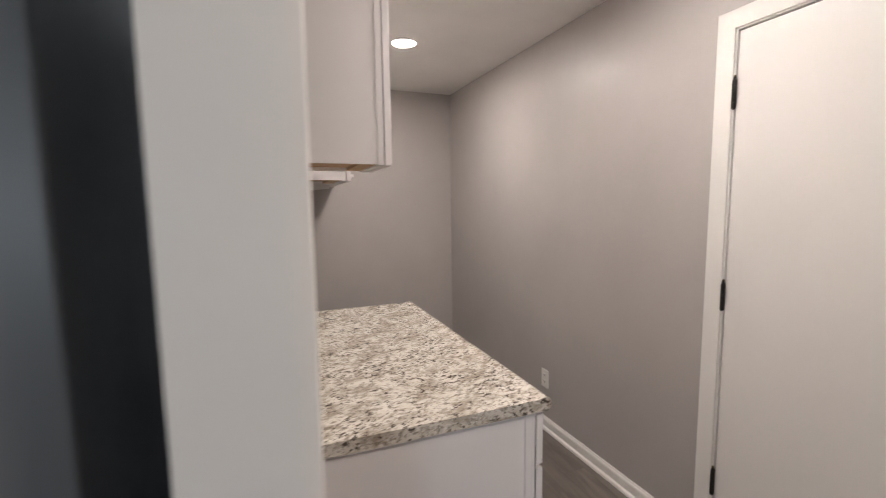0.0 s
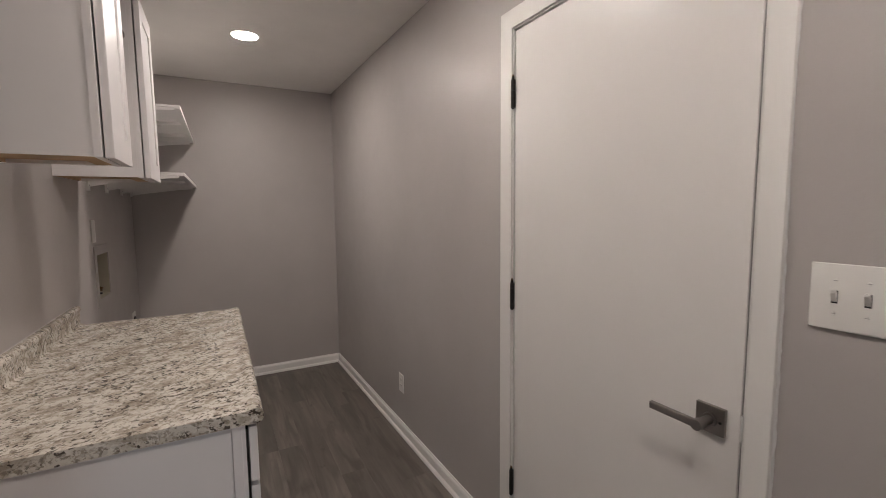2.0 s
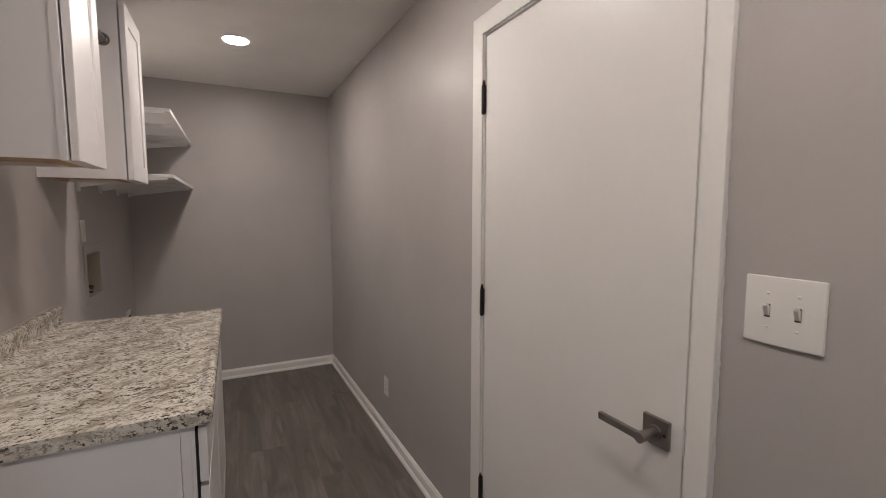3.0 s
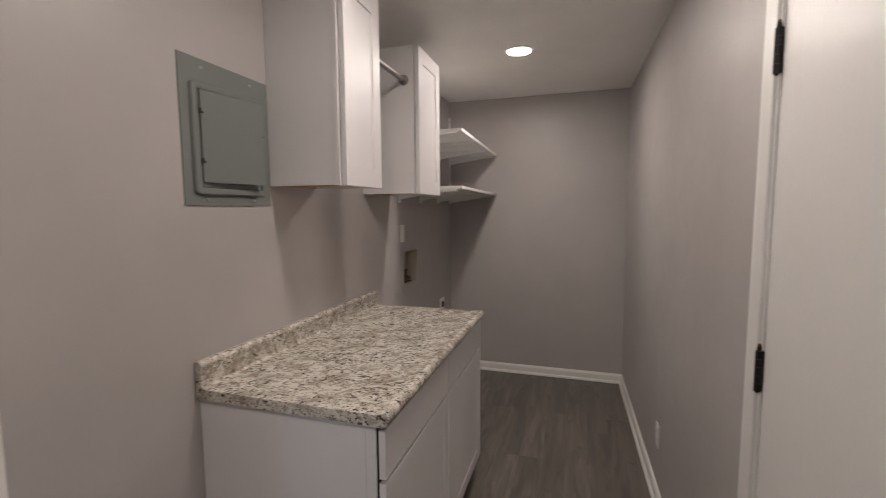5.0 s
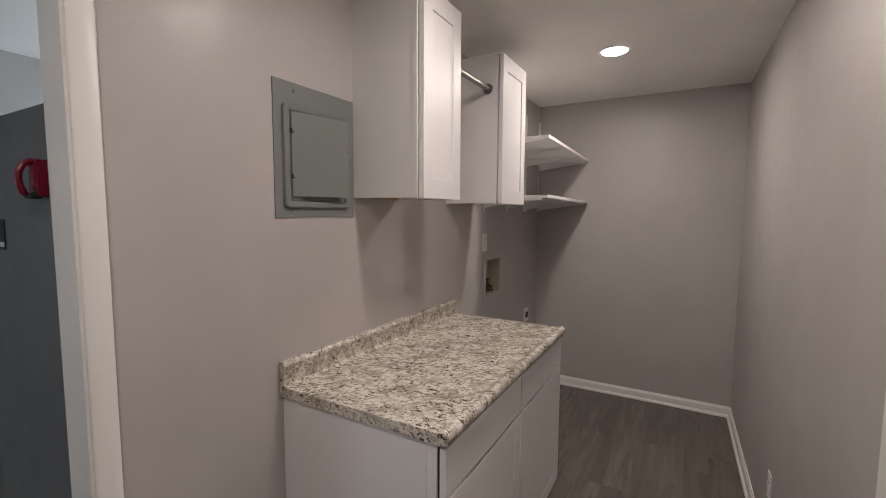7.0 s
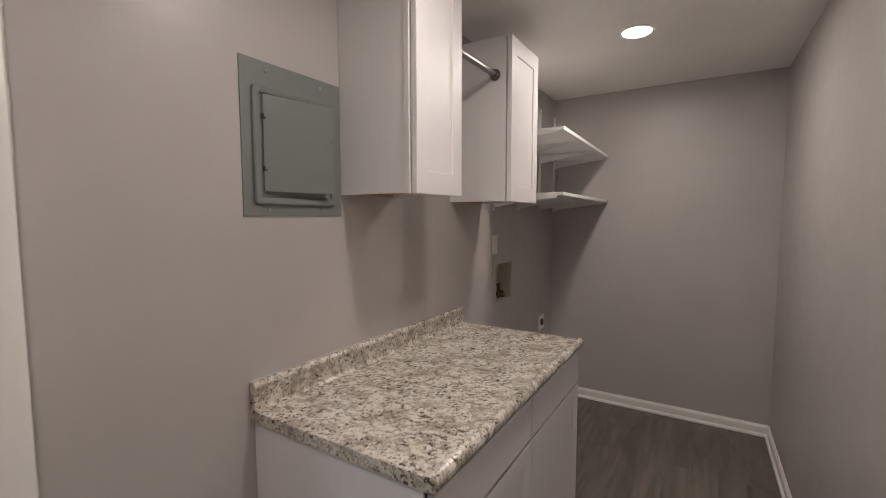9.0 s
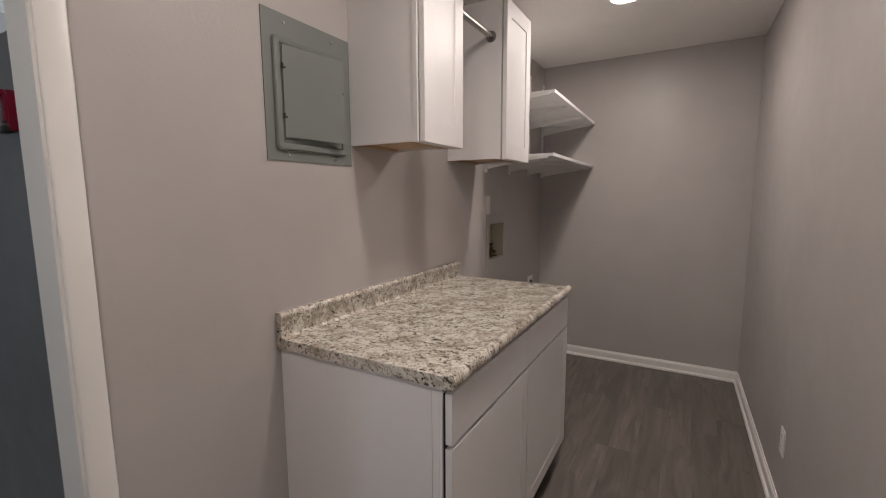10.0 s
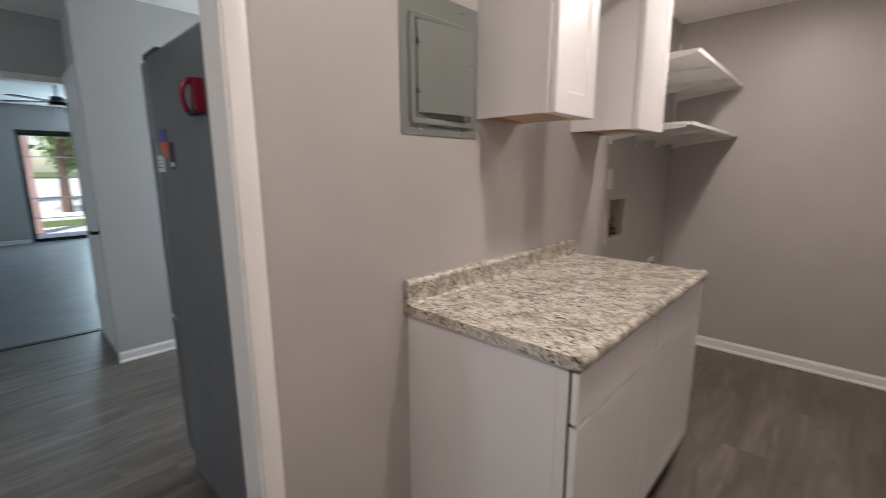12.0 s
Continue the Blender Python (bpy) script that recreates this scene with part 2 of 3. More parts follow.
def slab(u0, u1, v0, v1, w0, w1, holes=(), axis="x"):
    """A wall of thickness w0..w1 across axis, spanning u by z (or u by v), pierced by rectangular holes."""
    us = sorted({u0, u1, *[h[i] for h in holes for i in (0, 1)]})
    vs = sorted({v0, v1, *[h[i] for h in holes for i in (2, 3)]})
    def solid_cell(i, j):
        if not (0 <= i < len(us) - 1 and 0 <= j < len(vs) - 1):
            return False
        cu, cv = (us[i] + us[i + 1]) / 2, (vs[j] + vs[j + 1]) / 2
        return not any(h[0] < cu < h[1] and h[2] < cv < h[3] for h in holes)
    put = {"x": lambda u, v, w: (w, u, v), "y": lambda u, v, w: (u, w, v), "z": lambda u, v, w: (u, v, w)}[axis]
    bm = bmesh.new()
    seen = {}
    def vert(i, j, k):
        key = (i, j, k)
        if key not in seen:
            seen[key] = bm.verts.new(put(us[i], vs[j], (w0, w1)[k]))
        return seen[key]
    for i in range(len(us) - 1):
        for j in range(len(vs) - 1):
            if not solid_cell(i, j):
                continue
            for k in (0, 1):
                bm.faces.new([vert(i, j, k), vert(i + 1, j, k), vert(i + 1, j + 1, k), vert(i, j + 1, k)])
            for di, dj, a, b in ((-1, 0, (i, j), (i, j + 1)), (1, 0, (i + 1, j), (i + 1, j + 1)), (0, -1, (i, j), (i + 1, j)), (0, 1, (i, j + 1), (i + 1, j + 1))):
                if not solid_cell(i + di, j + dj):
                    bm.faces.new([vert(*a, 0), vert(*b, 0), vert(*b, 1), vert(*a, 1)])
    bmesh.ops.recalc_face_normals(bm, faces=bm.faces[:])
    return bm


# ---------------------------------------------------------------- plan
H = 2.41                      # ceiling
YN, YS = 3.72, -1.05          # far and near walls of the laundry room
TW = 0.103                    # wall between laundry and kitchen
J0, J1 = -0.43, 0.425         # opening to the kitchen
HEAD = 2.03
KX, KN, KS = -2.62, 2.6, -4.0  # kitchen
PX = -3.50                    # far side of the passage
PY1 = 0.6
LX, LN, LS = -10.2, 3.2, -4.0  # living room
EAST = pose(1.5666, 0, 0, 0, 0, math.degrees(math.atan(0.0147)))  # the door wall, a hair off square
WEST = pose(0, 2.25, 0, 0, 0, -0.78) @ pose(0, -2.25, 0)   # the shelf end of the wall, a hair off square
D0, D1, DH = 0.3275, 1.131, 2.035  # door opening in it

# ---------------------------------------------------------------- structure
floor = solid("floor", B((PX - 0.12, KS, -0.1), (1.75, YN + 0.1, -0.006)), GAP, "dark subfloor under grey vinyl planks")
solid("floor_living", B((LX, LS, -0.1), (PX - 0.12, LN, -0.004)), CARPET, "smooth grey floor in the living room")

BOXH = (2.628, 2.876, 0.94, 1.182)
bm = slab(YS, YN, 0, H, -TW, 0, [(J0 - 0.02, J1 + 0.02, -0.1, HEAD + 0.02), BOXH, (2.25, 2.25, 0, 0)])
for v in bm.verts:
    v.co.x += 0.0136 * max(0.0, v.co.y - 2.25)
solid("wall_west", bm, WALL, "greige painted wall with roller stipple")
solid("wall_north", B((-TW, YN, 0), (1.75, YN + 0.1, H)), WALL, "greige painted end wall")
solid("wall_south", B((-TW, YS - 0.1, 0), (1.75, YS, H)), WALL, "greige painted wall")
solid("wall_east", slab(YS - 0.1, YN + 0.1, 0, H, 0, 0.1, [(D0 - 0.02, D1 + 0.02, -0.1, DH + 0.02)]), WALL, "greige painted wall with a glossy sheen", m=EAST)
solid("wall_behind_door", B((0.25, 0, 0), (0.3, 1.5, H)), WALL, "plain wall behind the closed door", m=EAST)
LIGHTS = [(0.77, 2.655), (0.87, 1.22), (0.90, -0.2)]
solid("ceiling", slab(-TW, 1.75, YS - 0.1, YN + 0.1, H, H + 0.12, axis="z"), CEIL, "off-white painted ceiling with a fine texture")


def profile_board(bm, axis, a, b, at, sign, z=0.0):
    """Baseboard with a shoe moulding; the profile stands on the floor against a wall at `at`, facing sign."""
    pts = [(0, 0), (0.024, 0), (0.024, 0.006), (0.021, 0.014), (0.014, 0.019), (0.0125, 0.021), (0.0125, 0.058), (0.010, 0.066), (0.006, 0.071), (0.004, 0.078), (0, 0.078)]
    return extrude(bm, [(at + sign * u, z + v) for u, v in pts], axis, a, b)


def board(name, axis, a, b, at, sign, m=None, label="white painted baseboard with shoe moulding"):
    return solid(name, profile_board(bmesh.new(), axis, a, b, at, sign), TRIM, label, category="baseboard", m=m)


board("baseboard_north", "x", 0.002, 1.505, YN, -1)
board("baseboard_east", "y", 1.208, YN - 0.006, 0, -1, m=EAST)
board("baseboard_east_near", "y", YS, D0 - 0.08, 0, -1, m=EAST)
board("baseboard_west", "y", 2.25, YN - 0.02, 0, 1, m=WEST)
board("baseboard_west_near", "y", 0.493, 0.962, 0, 1)


def casing(bm, axis, y0, y1, z1, w, face, out, reveal=0.006, w0=None):
    """Three mitred casing boards round an opening, from the floor up, standing `out` proud of the face."""
    s = 1 if out > 0 else -1
    t = abs(out)
    prof = [(0, 0), (0, 0.82), (0.04, 0.95), (0.1, 1.0), (0.55, 1.0), (0.93, 0.97), (0.98, 0.88), (1.0, 0.7), (1.0, 0)]
    rows = []
    for u, h in prof:
        o = reveal + u * w
        n0 = reveal + u * (w0 or w)
        rows.append([(y0 - n0, 0), (y0 - n0, z1 + o), (y1 + o, z1 + o), (y1 + o, 0)])
    vs = [[bm.verts.new((face + s * t * h, y, z)) for y, z in row] for row, (u, h) in zip(rows, prof)]
    n = len(prof)
    for i in range(n):
        j = (i + 1) % n
        for k in range(3):
            bm.faces.new((vs[i][k], vs[j][k], vs[j][k + 1], vs[i][k + 1]))
    bm.faces.new([vs[i][0] for i in range(n)])
    bm.faces.new([vs[i][3] for i in range(n)][::-1])
    bmesh.ops.recalc_face_normals(bm, faces=bm.faces[:])
    return bm


# opening between laundry and kitchen: jamb lining and casing
def lining(x0, x1, y0, y1, z1, t=0.02):
    bm = bmesh.new()
    box(bm, (x0, y0 - t, 0), (x1, y0, z1 + t))
    box(bm, (x0, y1, 0), (x1, y1 + t, z1 + t))
    box(bm, (x0, y0, z1), (x1, y1, z1 + t))
    return bm


solid("trim_opening_jamb", lining(-TW - 0.003, 0.003, J0, J1, HEAD), TRIM, "white painted jamb lining the open doorway")
solid("trim_opening_casing", casing(bmesh.new(), "x", J0, J1, HEAD, 0.054, 0.0, 0.015), TRIM, "white painted casing round the open doorway", smooth=True)

# the closed door in the east wall
solid("trim_door_jamb", lining(-0.003, 0.103, D0, D1, DH), TRIM, "white painted door jamb", m=EAST)
solid("trim_door_casing", casing(bmesh.new(), "x", D0, D1, DH, 0.066, 0.0, -0.012, w0=0.05), TRIM, "white painted door casing", m=EAST, smooth=True)
door = thing("door_1", "closed flat white interior door with nickel lever", "door", m=EAST, kind="structure")
part("leaf", B((0.001, D0 + 0.0062, 0.012), (0.038, D1 - 0.003, DH - 0.005), 0.002), DOORP, door)
# near-black strips put the shade of the door gaps into colour
part("gap_shade", B((0.007, D0 + 0.0002, 0.0), (0.03, D0 + 0.006, DH - 0.001)), GAP, door, "near-black strip painting the shade in the door gap")
part("gap_shade", B((0.009, D1 - 0.0028, 0.0), (0.03, D1 - 0.0002, DH - 0.0052)), GAP, door)
part("gap_shade", B((0.009, D0 + 0.0064, DH - 0.0048), (0.03, D1 - 0.0002, DH - 0.0002)), GAP, door)
part("stop", B((0.041, D0 + 0.0005, 0.0), (0.055, D0 + 0.012, DH)), TRIM, door)
# near-black sheet added behind the leaf to keep the gaps dark
part("gap_backing", B((0.056, D0 + 0.0005, 0.0), (0.06, D1 - 0.0005, DH - 0.0005)), GAP, door)


def hinge(z):
    hb = part("hinge", B((-0.0015, D1 - 0.0035, z - 0.05), (0.004, D1 + 0.005, z + 0.05), 0.001), HINGE, door, "dark bronze butt hinge", m=pose(0, 0, 0))
    bm = bmesh.new()
    for k in range(5):
        rod(bm, (-0.0085, D1 - 0.001, z - 0.05 + k * 0.02), (-0.0085, D1 - 0.001, z - 0.0308 + k * 0.02), 0.0078, 14)
    rod(bm, (-0.0085, D1 - 0.001, z - 0.054), (-0.0085, D1 - 0.001, z + 0.054), 0.0045, 12)
    rod(bm, (-0.0085, D1 - 0.001, z + 0.054), (-0.0085, D1 - 0.001, z + 0.06), 0.006, 12, 0.004)
    part("knuckle", bm, HINGE, hb, smooth=True)
    part("pin_tip", rod(bmesh.new(), (-0.0085, D1 - 0.001, z + 0.0602), (-0.0085, D1 - 0.001, z + 0.0665), 0.0048, 12, 0.003), BRASS, hb, "worn brass pin tip", smooth=True)


for hz in (1.812, 1.072, 0.328):
    hinge(hz)

handle = part("lever_handle", B((-0.009, 0.361, 0.882), (0.001, 0.426, 0.947), 0.0015), NICKEL, door, "brushed nickel lever on a square rose")
bm = bmesh.new()
rod(bm, (-0.052, 0.393, 0.914), (-0.009, 0.393, 0.914), 0.0105, 20)
rod(bm, (-0.0125, 0.393, 0.914), (-0.009, 0.393, 0.914), 0.0155, 24, 0.0165)
part("neck", bm, NICKEL, handle, smooth=True)
bm = bmesh.new()
rod(bm, (-0.0645, 0.393, 0.914), (-0.047, 0.393, 0.914), 0.0125, 20)
part("hub", bm, NICKEL, handle, smooth=True)
bm = B((-0.062, 0.383, 0.905), (-0.05, 0.511, 0.923), 0.003)
part("lever", bm, NICKEL, handle)
bm = bmesh.new()
rod(bm, (-0.0105, 0.37, 0.914), (-0.009, 0.37, 0.914), 0.003, 10)
part("pin", bm, BLACK, handle)
part("strike_plate", B((-0.005, D0 - 0.0012, 0.888), (0.002, D0 + 0.003, 0.948), 0.001), CAULK, door, "paint-smeared metal strike lip")

# ragged caulk and paint along the near casing, and small nail pops
def ragged(y, z0, z1, x, w, seed):
    rng = random.Random(seed)
    bm = bmesh.new()
    rows, z, k = [], z0, 0
    while z < z1:
        out = w * (0.45 + 0.35 * math.sin(z * 5 + seed) + 0.35 * rng.random() ** 2)
        rows.append([bm.verts.new(p) for p in ((x, y, z), (x - 0.0028, y - 0.001, z), (x - 0.0022, y - out * 0.6, z), (x - 0.0002, y - out, z))])
        z += 0.004 + 0.009 * rng.random()
    for p, q in zip(rows, rows[1:]):
        for i in range(3):
            bm.faces.new((p[i], p[i + 1], q[i + 1], q[i]))
    bmesh.ops.recalc_face_normals(bm, faces=bm.faces[:])
    return bm


solid("trim_caulk", ragged(D0 - 0.0555, 0.08, 2.09, 0.0, 0.007, 3), CAULK, "ragged bead of white caulk beside the door casing", m=EAST, smooth=True)
solid("trim_caulk_opening", ragged(-0.4855, 0.08, 2.08, 0.0, 0.006, 5), CAULK, "thin ragged paint line beside the opening casing", m=pose(0, 0, 0, 0, 0, 180), smooth=True)


def pop(parent, m, r):
    bm = bmesh.new()
    bmesh.ops.create_icosphere(bm, subdivisions=2, radius=r)
    for v in bm.verts:
        v.co.x *= 0.4
    part("nail_pop", bm, WALL, parent, smooth=True, m=m)


west, east = bpy.data.objects["wall_west"], bpy.data.objects["wall_east"]
for py, pz, pr in ((0.541, 0.808, 0.0032), (0.517, 1.15, 0.0022), (0.57, 1.95, 0.0025)):
    pop(west, pose(0, py, pz), pr)
for py, pz, pr in ((0.212, 1.06, 0.0026), (0.055, 0.86, 0.003), (1.45, 1.98, 0.0022)):
    pop(east, pose(0, py, pz), pr)

# ---------------------------------------------------------------- ceiling lights
def disc(bm, r, z, rings, drop, seg=48):
    """A shallow dished disc, radius r, hanging `drop` under z."""
    centre = bm.verts.new((0, 0, z - drop))
    last = None
    for k in range(1, rings + 1):
        f = k / rings
        ring = [bm.verts.new((r * f * math.cos(a), r * f * math.sin(a), z - drop * (1 - f * f))) for a in (2 * math.pi * i / seg for i in range(seg))]
        for i in range(seg):
            j = (i + 1) % seg
            if last is None:
                bm.faces.new((centre, ring[j], ring[i]))
            else:
                bm.faces.new((last[i], last[j], ring[j], ring[i]))
        last = ring
    bmesh.ops.recalc_face_normals(bm, faces=bm.faces[:])
    return bm


def lathe(bm, prof, seg=48):
    rings = [[bm.verts.new((r * math.cos(2 * math.pi * i / seg), r * math.sin(2 * math.pi * i / seg), z)) for i in range(seg)] for r, z in prof]
    for p, q in zip(rings, rings[1:]):
        for i in range(seg):
            j = (i + 1) % seg
            bm.faces.new((p[i], p[j], q[j], q[i]))
    return bm


def downlight(x, y, lit):
    t = thing("recessed_light", "lit round white flush ceiling downlight", "ceiling light", pose(x, y, H), "ceiling downlights")
    part("trim_ring", lathe(bmesh.new(), [(0.081, 0.0), (0.081, -0.002), (0.079, -0.0045), (0.0695, -0.0045), (0.067, -0.0015)]), TRIM, t, smooth=True)
    bm = disc(bmesh.new(), 0.067, -0.0015, 5, 0.006)
    for f in bm.faces:
        if f.normal.z > 0:
            f.normal_flip()
    part("diffuser", bm, lit, t, "glowing frosted diffuser")


for (lx, ly), lit in zip(LIGHTS, GLOW):
    downlight(lx, ly, lit)

# ---------------------------------------------------------------- electrical panel
pan = thing("breaker_panel", "grey steel breaker panel with its door ajar", "electrical panel", pose(0.0, 0, 0))
P0, P1, Q0, Q1 = 0.956, 1.333, 1.48, 1.928
part("cover", slab(P0, P1, Q0, Q1, 0.0, 0.004, [(1.05, 1.225, 1.585, 1.8)]), PANEL, pan)


def ridge(bm, y0, y1, z0, z1, w, x0, h):
    """A raised rounded frame pressed out of the cover."""
    prof = [(0, 0), (0.06, 0.75), (0.2, 1.0), (0.8, 1.0), (1.0, 0.75), (1.0, 0)]
    loops = []
    for u, q in prof:
        o = u * w
        r = max(0.016 - o * 0.5, 0.003)
        pts = []
        for cy, cz, a0 in ((y1 - o - r, z1 - o - r, 0), (y0 + o + r, z1 - o - r, 90), (y0 + o + r, z0 + o + r, 180), (y1 - o - r, z0 + o + r, 270)):
            for k in range(5):
                a = radians(a0 + k * 22.5)
                pts.append((x0 + h * q, cy + r * math.cos(a), cz + r * math.sin(a)))
        loops.append([bm.verts.new(p) for p in pts])
    for p, q in zip(loops, loops[1:]):
        for i in range(len(p)):
            j = (i + 1) % len(p)
            bm.faces.new((p[i], p[j], q[j], q[i]))
    bmesh.ops.recalc_face_normals(bm, faces=bm.faces[:])
    return bm


part("raised_frame", ridge(bmesh.new(), 0.988, 1.3, 1.513, 1.857, 0.022, 0.0042, 0.0125), PANEL, pan, smooth=True)
part("raised_field", B((0.0042, 1.012, 1.537), (0.009, 1.276, 1.833), 0.002), PANEL, pan)
part("inner_well", B((-0.03, 1.04, 1.575), (-0.025, 1.235, 1.81)), PANEL_IN, pan)
pd = part("door", B((-0.0015, 0.0, 0.0), (0.0015, 0.24, 0.2805), 0.001), PANEL, pan, "grey steel panel door standing ajar", m=pose(0.0135, 1.019, 1.552, 0, 0, -8.0))
for hz in (0.066, 0.216):
    bm = bmesh.new()
    rod(bm, (0.003, -0.001, hz - 0.008), (0.003, -0.001, hz + 0.008), 0.0036, 10)
    rod(bm, (0.002, 0.002, hz - 0.003), (0.002, 0.009, hz - 0.003), 0.0026, 8)
    part("hinge", bm, RUST, pd, "dark rusty hinge pin", smooth=True)
for dz, dw in ((0.135, 0.003), (0.146, 0.0045), (0.152, 0.003), (0.162, 0.003)):
    part("printed_mark", B((0.0015, 0.212, dz), (0.0018, 0.212 + dw, dz + 0.0035)), INK, pd)
part("latch", B((0.0015, 0.231, 0.168), (0.0026, 0.235, 0.173)), BLACK, pd)
for sy, sz in ((1.039, 1.902), (1.245, 1.902), (1.037, 1.5), (1.243, 1.499)):
    bm = bmesh.new()
    rod(bm, (0.004, sy, sz), (0.0075, sy, sz), 0.0058, 14, 0.0035)
    part("screw", bm, SCREW, pan, "bright zinc screw", smooth=True)

# ---------------------------------------------------------------- wall cabinets
def shaker(parent, lo, hi, stile, depth=0.0065, name="door", mt=None, rail=None, soft=0.0011):
    """A shaker door facing +x: body is the sunk panel, with two stiles and two rails."""
    (x0, y0, z0), (x1, y1, z1) = lo, hi
    mt = mt or CAB
    d = part(name, B((x0, y0 + 0.004, z0 + 0.004), (x1 - depth, y1 - 0.004, z1 - 0.004)), mt, parent)
    for a, b in ((y0, y0 + stile), (y1 - stile, y1)):
        part("stile", B((x0, a, z0), (x1, b, z1), soft), mt, d)
    rail = rail or stile
    for a, b in ((z0, z0 + rail), (z1 - rail, z1)):
        part("rail", B((x0 + 0.0004, y0 + stile - soft, a), (x1 - 0.0003, y1 - stile + soft, b), soft * 0.9), mt, d)
    return d


def wall_cabinet(y0, y1, z0, z1, label):
    c = thing("wall_cabinet", label, "cabinet", pose(0, y0, z0), "white wall cabinets")
    w, h, dp = y1 - y0, z1 - z0, 0.284
    for a in (0.0, w - 0.013):
        part("side_panel", B((0.001, a, 0), (dp, a + 0.013, h), 0.0008), CAB, c)
    part("bottom_panel", B((0.001, 0.013, 0.012), (dp, w - 0.013, 0.024)), PLY, c, "unfinished tan plywood bottom")
    part("top_panel", B((0.001, 0.013, h - 0.02), (dp, w - 0.013, h - 0.004)), CAB, c)
    part("back_rail", B((0.001, 0.0135, 0.001), (0.016, w - 0.0135, 0.0118)), PLY, c)
    part("face_frame", slab(-0.002, w + 0.002, -0.002, h + 0.002, dp + 0.0002, dp + 0.0195, [(0.036, w - 0.036, 0.036, h - 0.036)]), CAB, c)
    part("front_bottom_edge", B((dp - 0.05, 0.0132, 0.001), (dp - 0.0005, w - 0.0132, 0.0118)), PLY, c)
    shaker(c, (dp + 0.024, 0.004, -0.003), (dp + 0.046, w - 0.004, h - 0.004), 0.064, rail=0.076, soft=0.0026)
    return c


wall_cabinet(1.337, 1.632, 1.555, 2.315, "white shaker wall cabinet beside the breaker panel")
wall_cabinet(2.09, 2.446, 1.549, 2.305, "white shaker wall cabinet beside the shelves")

rodt = thing("hanging_rod", "brushed steel clothes rod between the cabinets", "clothes rod", pose(0.248, 0, 2.132))
bm = bmesh.new()
rod(bm, (0, 1.64, 0), (0, 2.082, 0), 0.0135, 20)
part("tube", bm, NICKEL, rodt, smooth=True)
for ya, yb in ((1.6325, 1.638), (2.0845, 2.0895)):
    bm = bmesh.new()
    rod(bm, (0, ya, 0), (0, yb, 0), 0.0265, 24)
    fl = part("flange", bm, NICKEL, rodt, smooth=True)
    bm = bmesh.new()
    yc, yd = (ya + 0.005, ya + 0.022) if ya < 1.8 else (ya - 0.018, ya + 0.001)
    rod(bm, (0, yc, 0), (0, yd, 0), 0.0185, 20)
    part("socket", bm, NICKEL, fl, smooth=True)

# ---------------------------------------------------------------- shelves on slotted tracks
TRACKS = (2.578, 2.962, 3.365, 3.702)


def track(y):
    t = thing("shelf_track", "white slotted steel shelf upright screwed to the wall", "shelf upright", WEST @ pose(0, y, 0), "shelf uprights")
    part("channel", extrude(bmesh.new(), [(0.0, -0.0125), (0.011, -0.0125), (0.012, -0.0115), (0.012, 0.0115), (0.011, 0.0125), (0.0, 0.0125)], "z", 1.51, 2.27), SHELF, t)
    for z in (2.235, 1.84, 1.535):
        bm = bmesh.new()
        rod(bm, (0.0115, 0, z), (0.0128, 0, z), 0.0048, 10)
        part("screw_hole", bm, BLACK, t)


for ty in TRACKS:
    track(ty)


def wall_shelf(z, dip, label):
    """Board with its top at z; tapered steel brackets under it, one on each track."""
    s = thing("wall_shelf", label, "shelf", WEST @ pose(0, 2.598, z, -dip) @ pose(0, -2.598, 0), "laundry shelves")
    part("board", B((0.014, 2.598, -0.0175), (0.421, YN - 0.004, 0.0), 0.001), SHELF, s)
    part("edge_band", B((0.4214, 2.597, -0.0185), (0.4236, YN - 0.004, 0.0005), 0.0006), SHELF, s)
    for ty in TRACKS:
        br = part("bracket", extrude(bmesh.new(), [(0.013, -0.0185), (0.395, -0.0185), (0.4, -0.03), (0.30, -0.038), (0.06, -0.072), (0.013, -0.082)], "y", ty - 0.0016, ty + 0.0016), SHELF, s, "white tapered steel bracket")
        part("flange", B((0.02, ty - 0.008, -0.0184), (0.392, ty + 0.008, -0.0176)), SHELF, br)
        bm = bmesh.new()
        rod(bm, (0.345, ty + 0.012, -0.0205), (0.345, ty + 0.012, -0.0174), 0.0045, 10)
        part("screw", bm, BLACK, br)


wall_shelf(1.968, 1.5, "white laminate upper shelf on slotted brackets")
wall_shelf(1.611, 0.6, "white laminate lower shelf on slotted brackets")

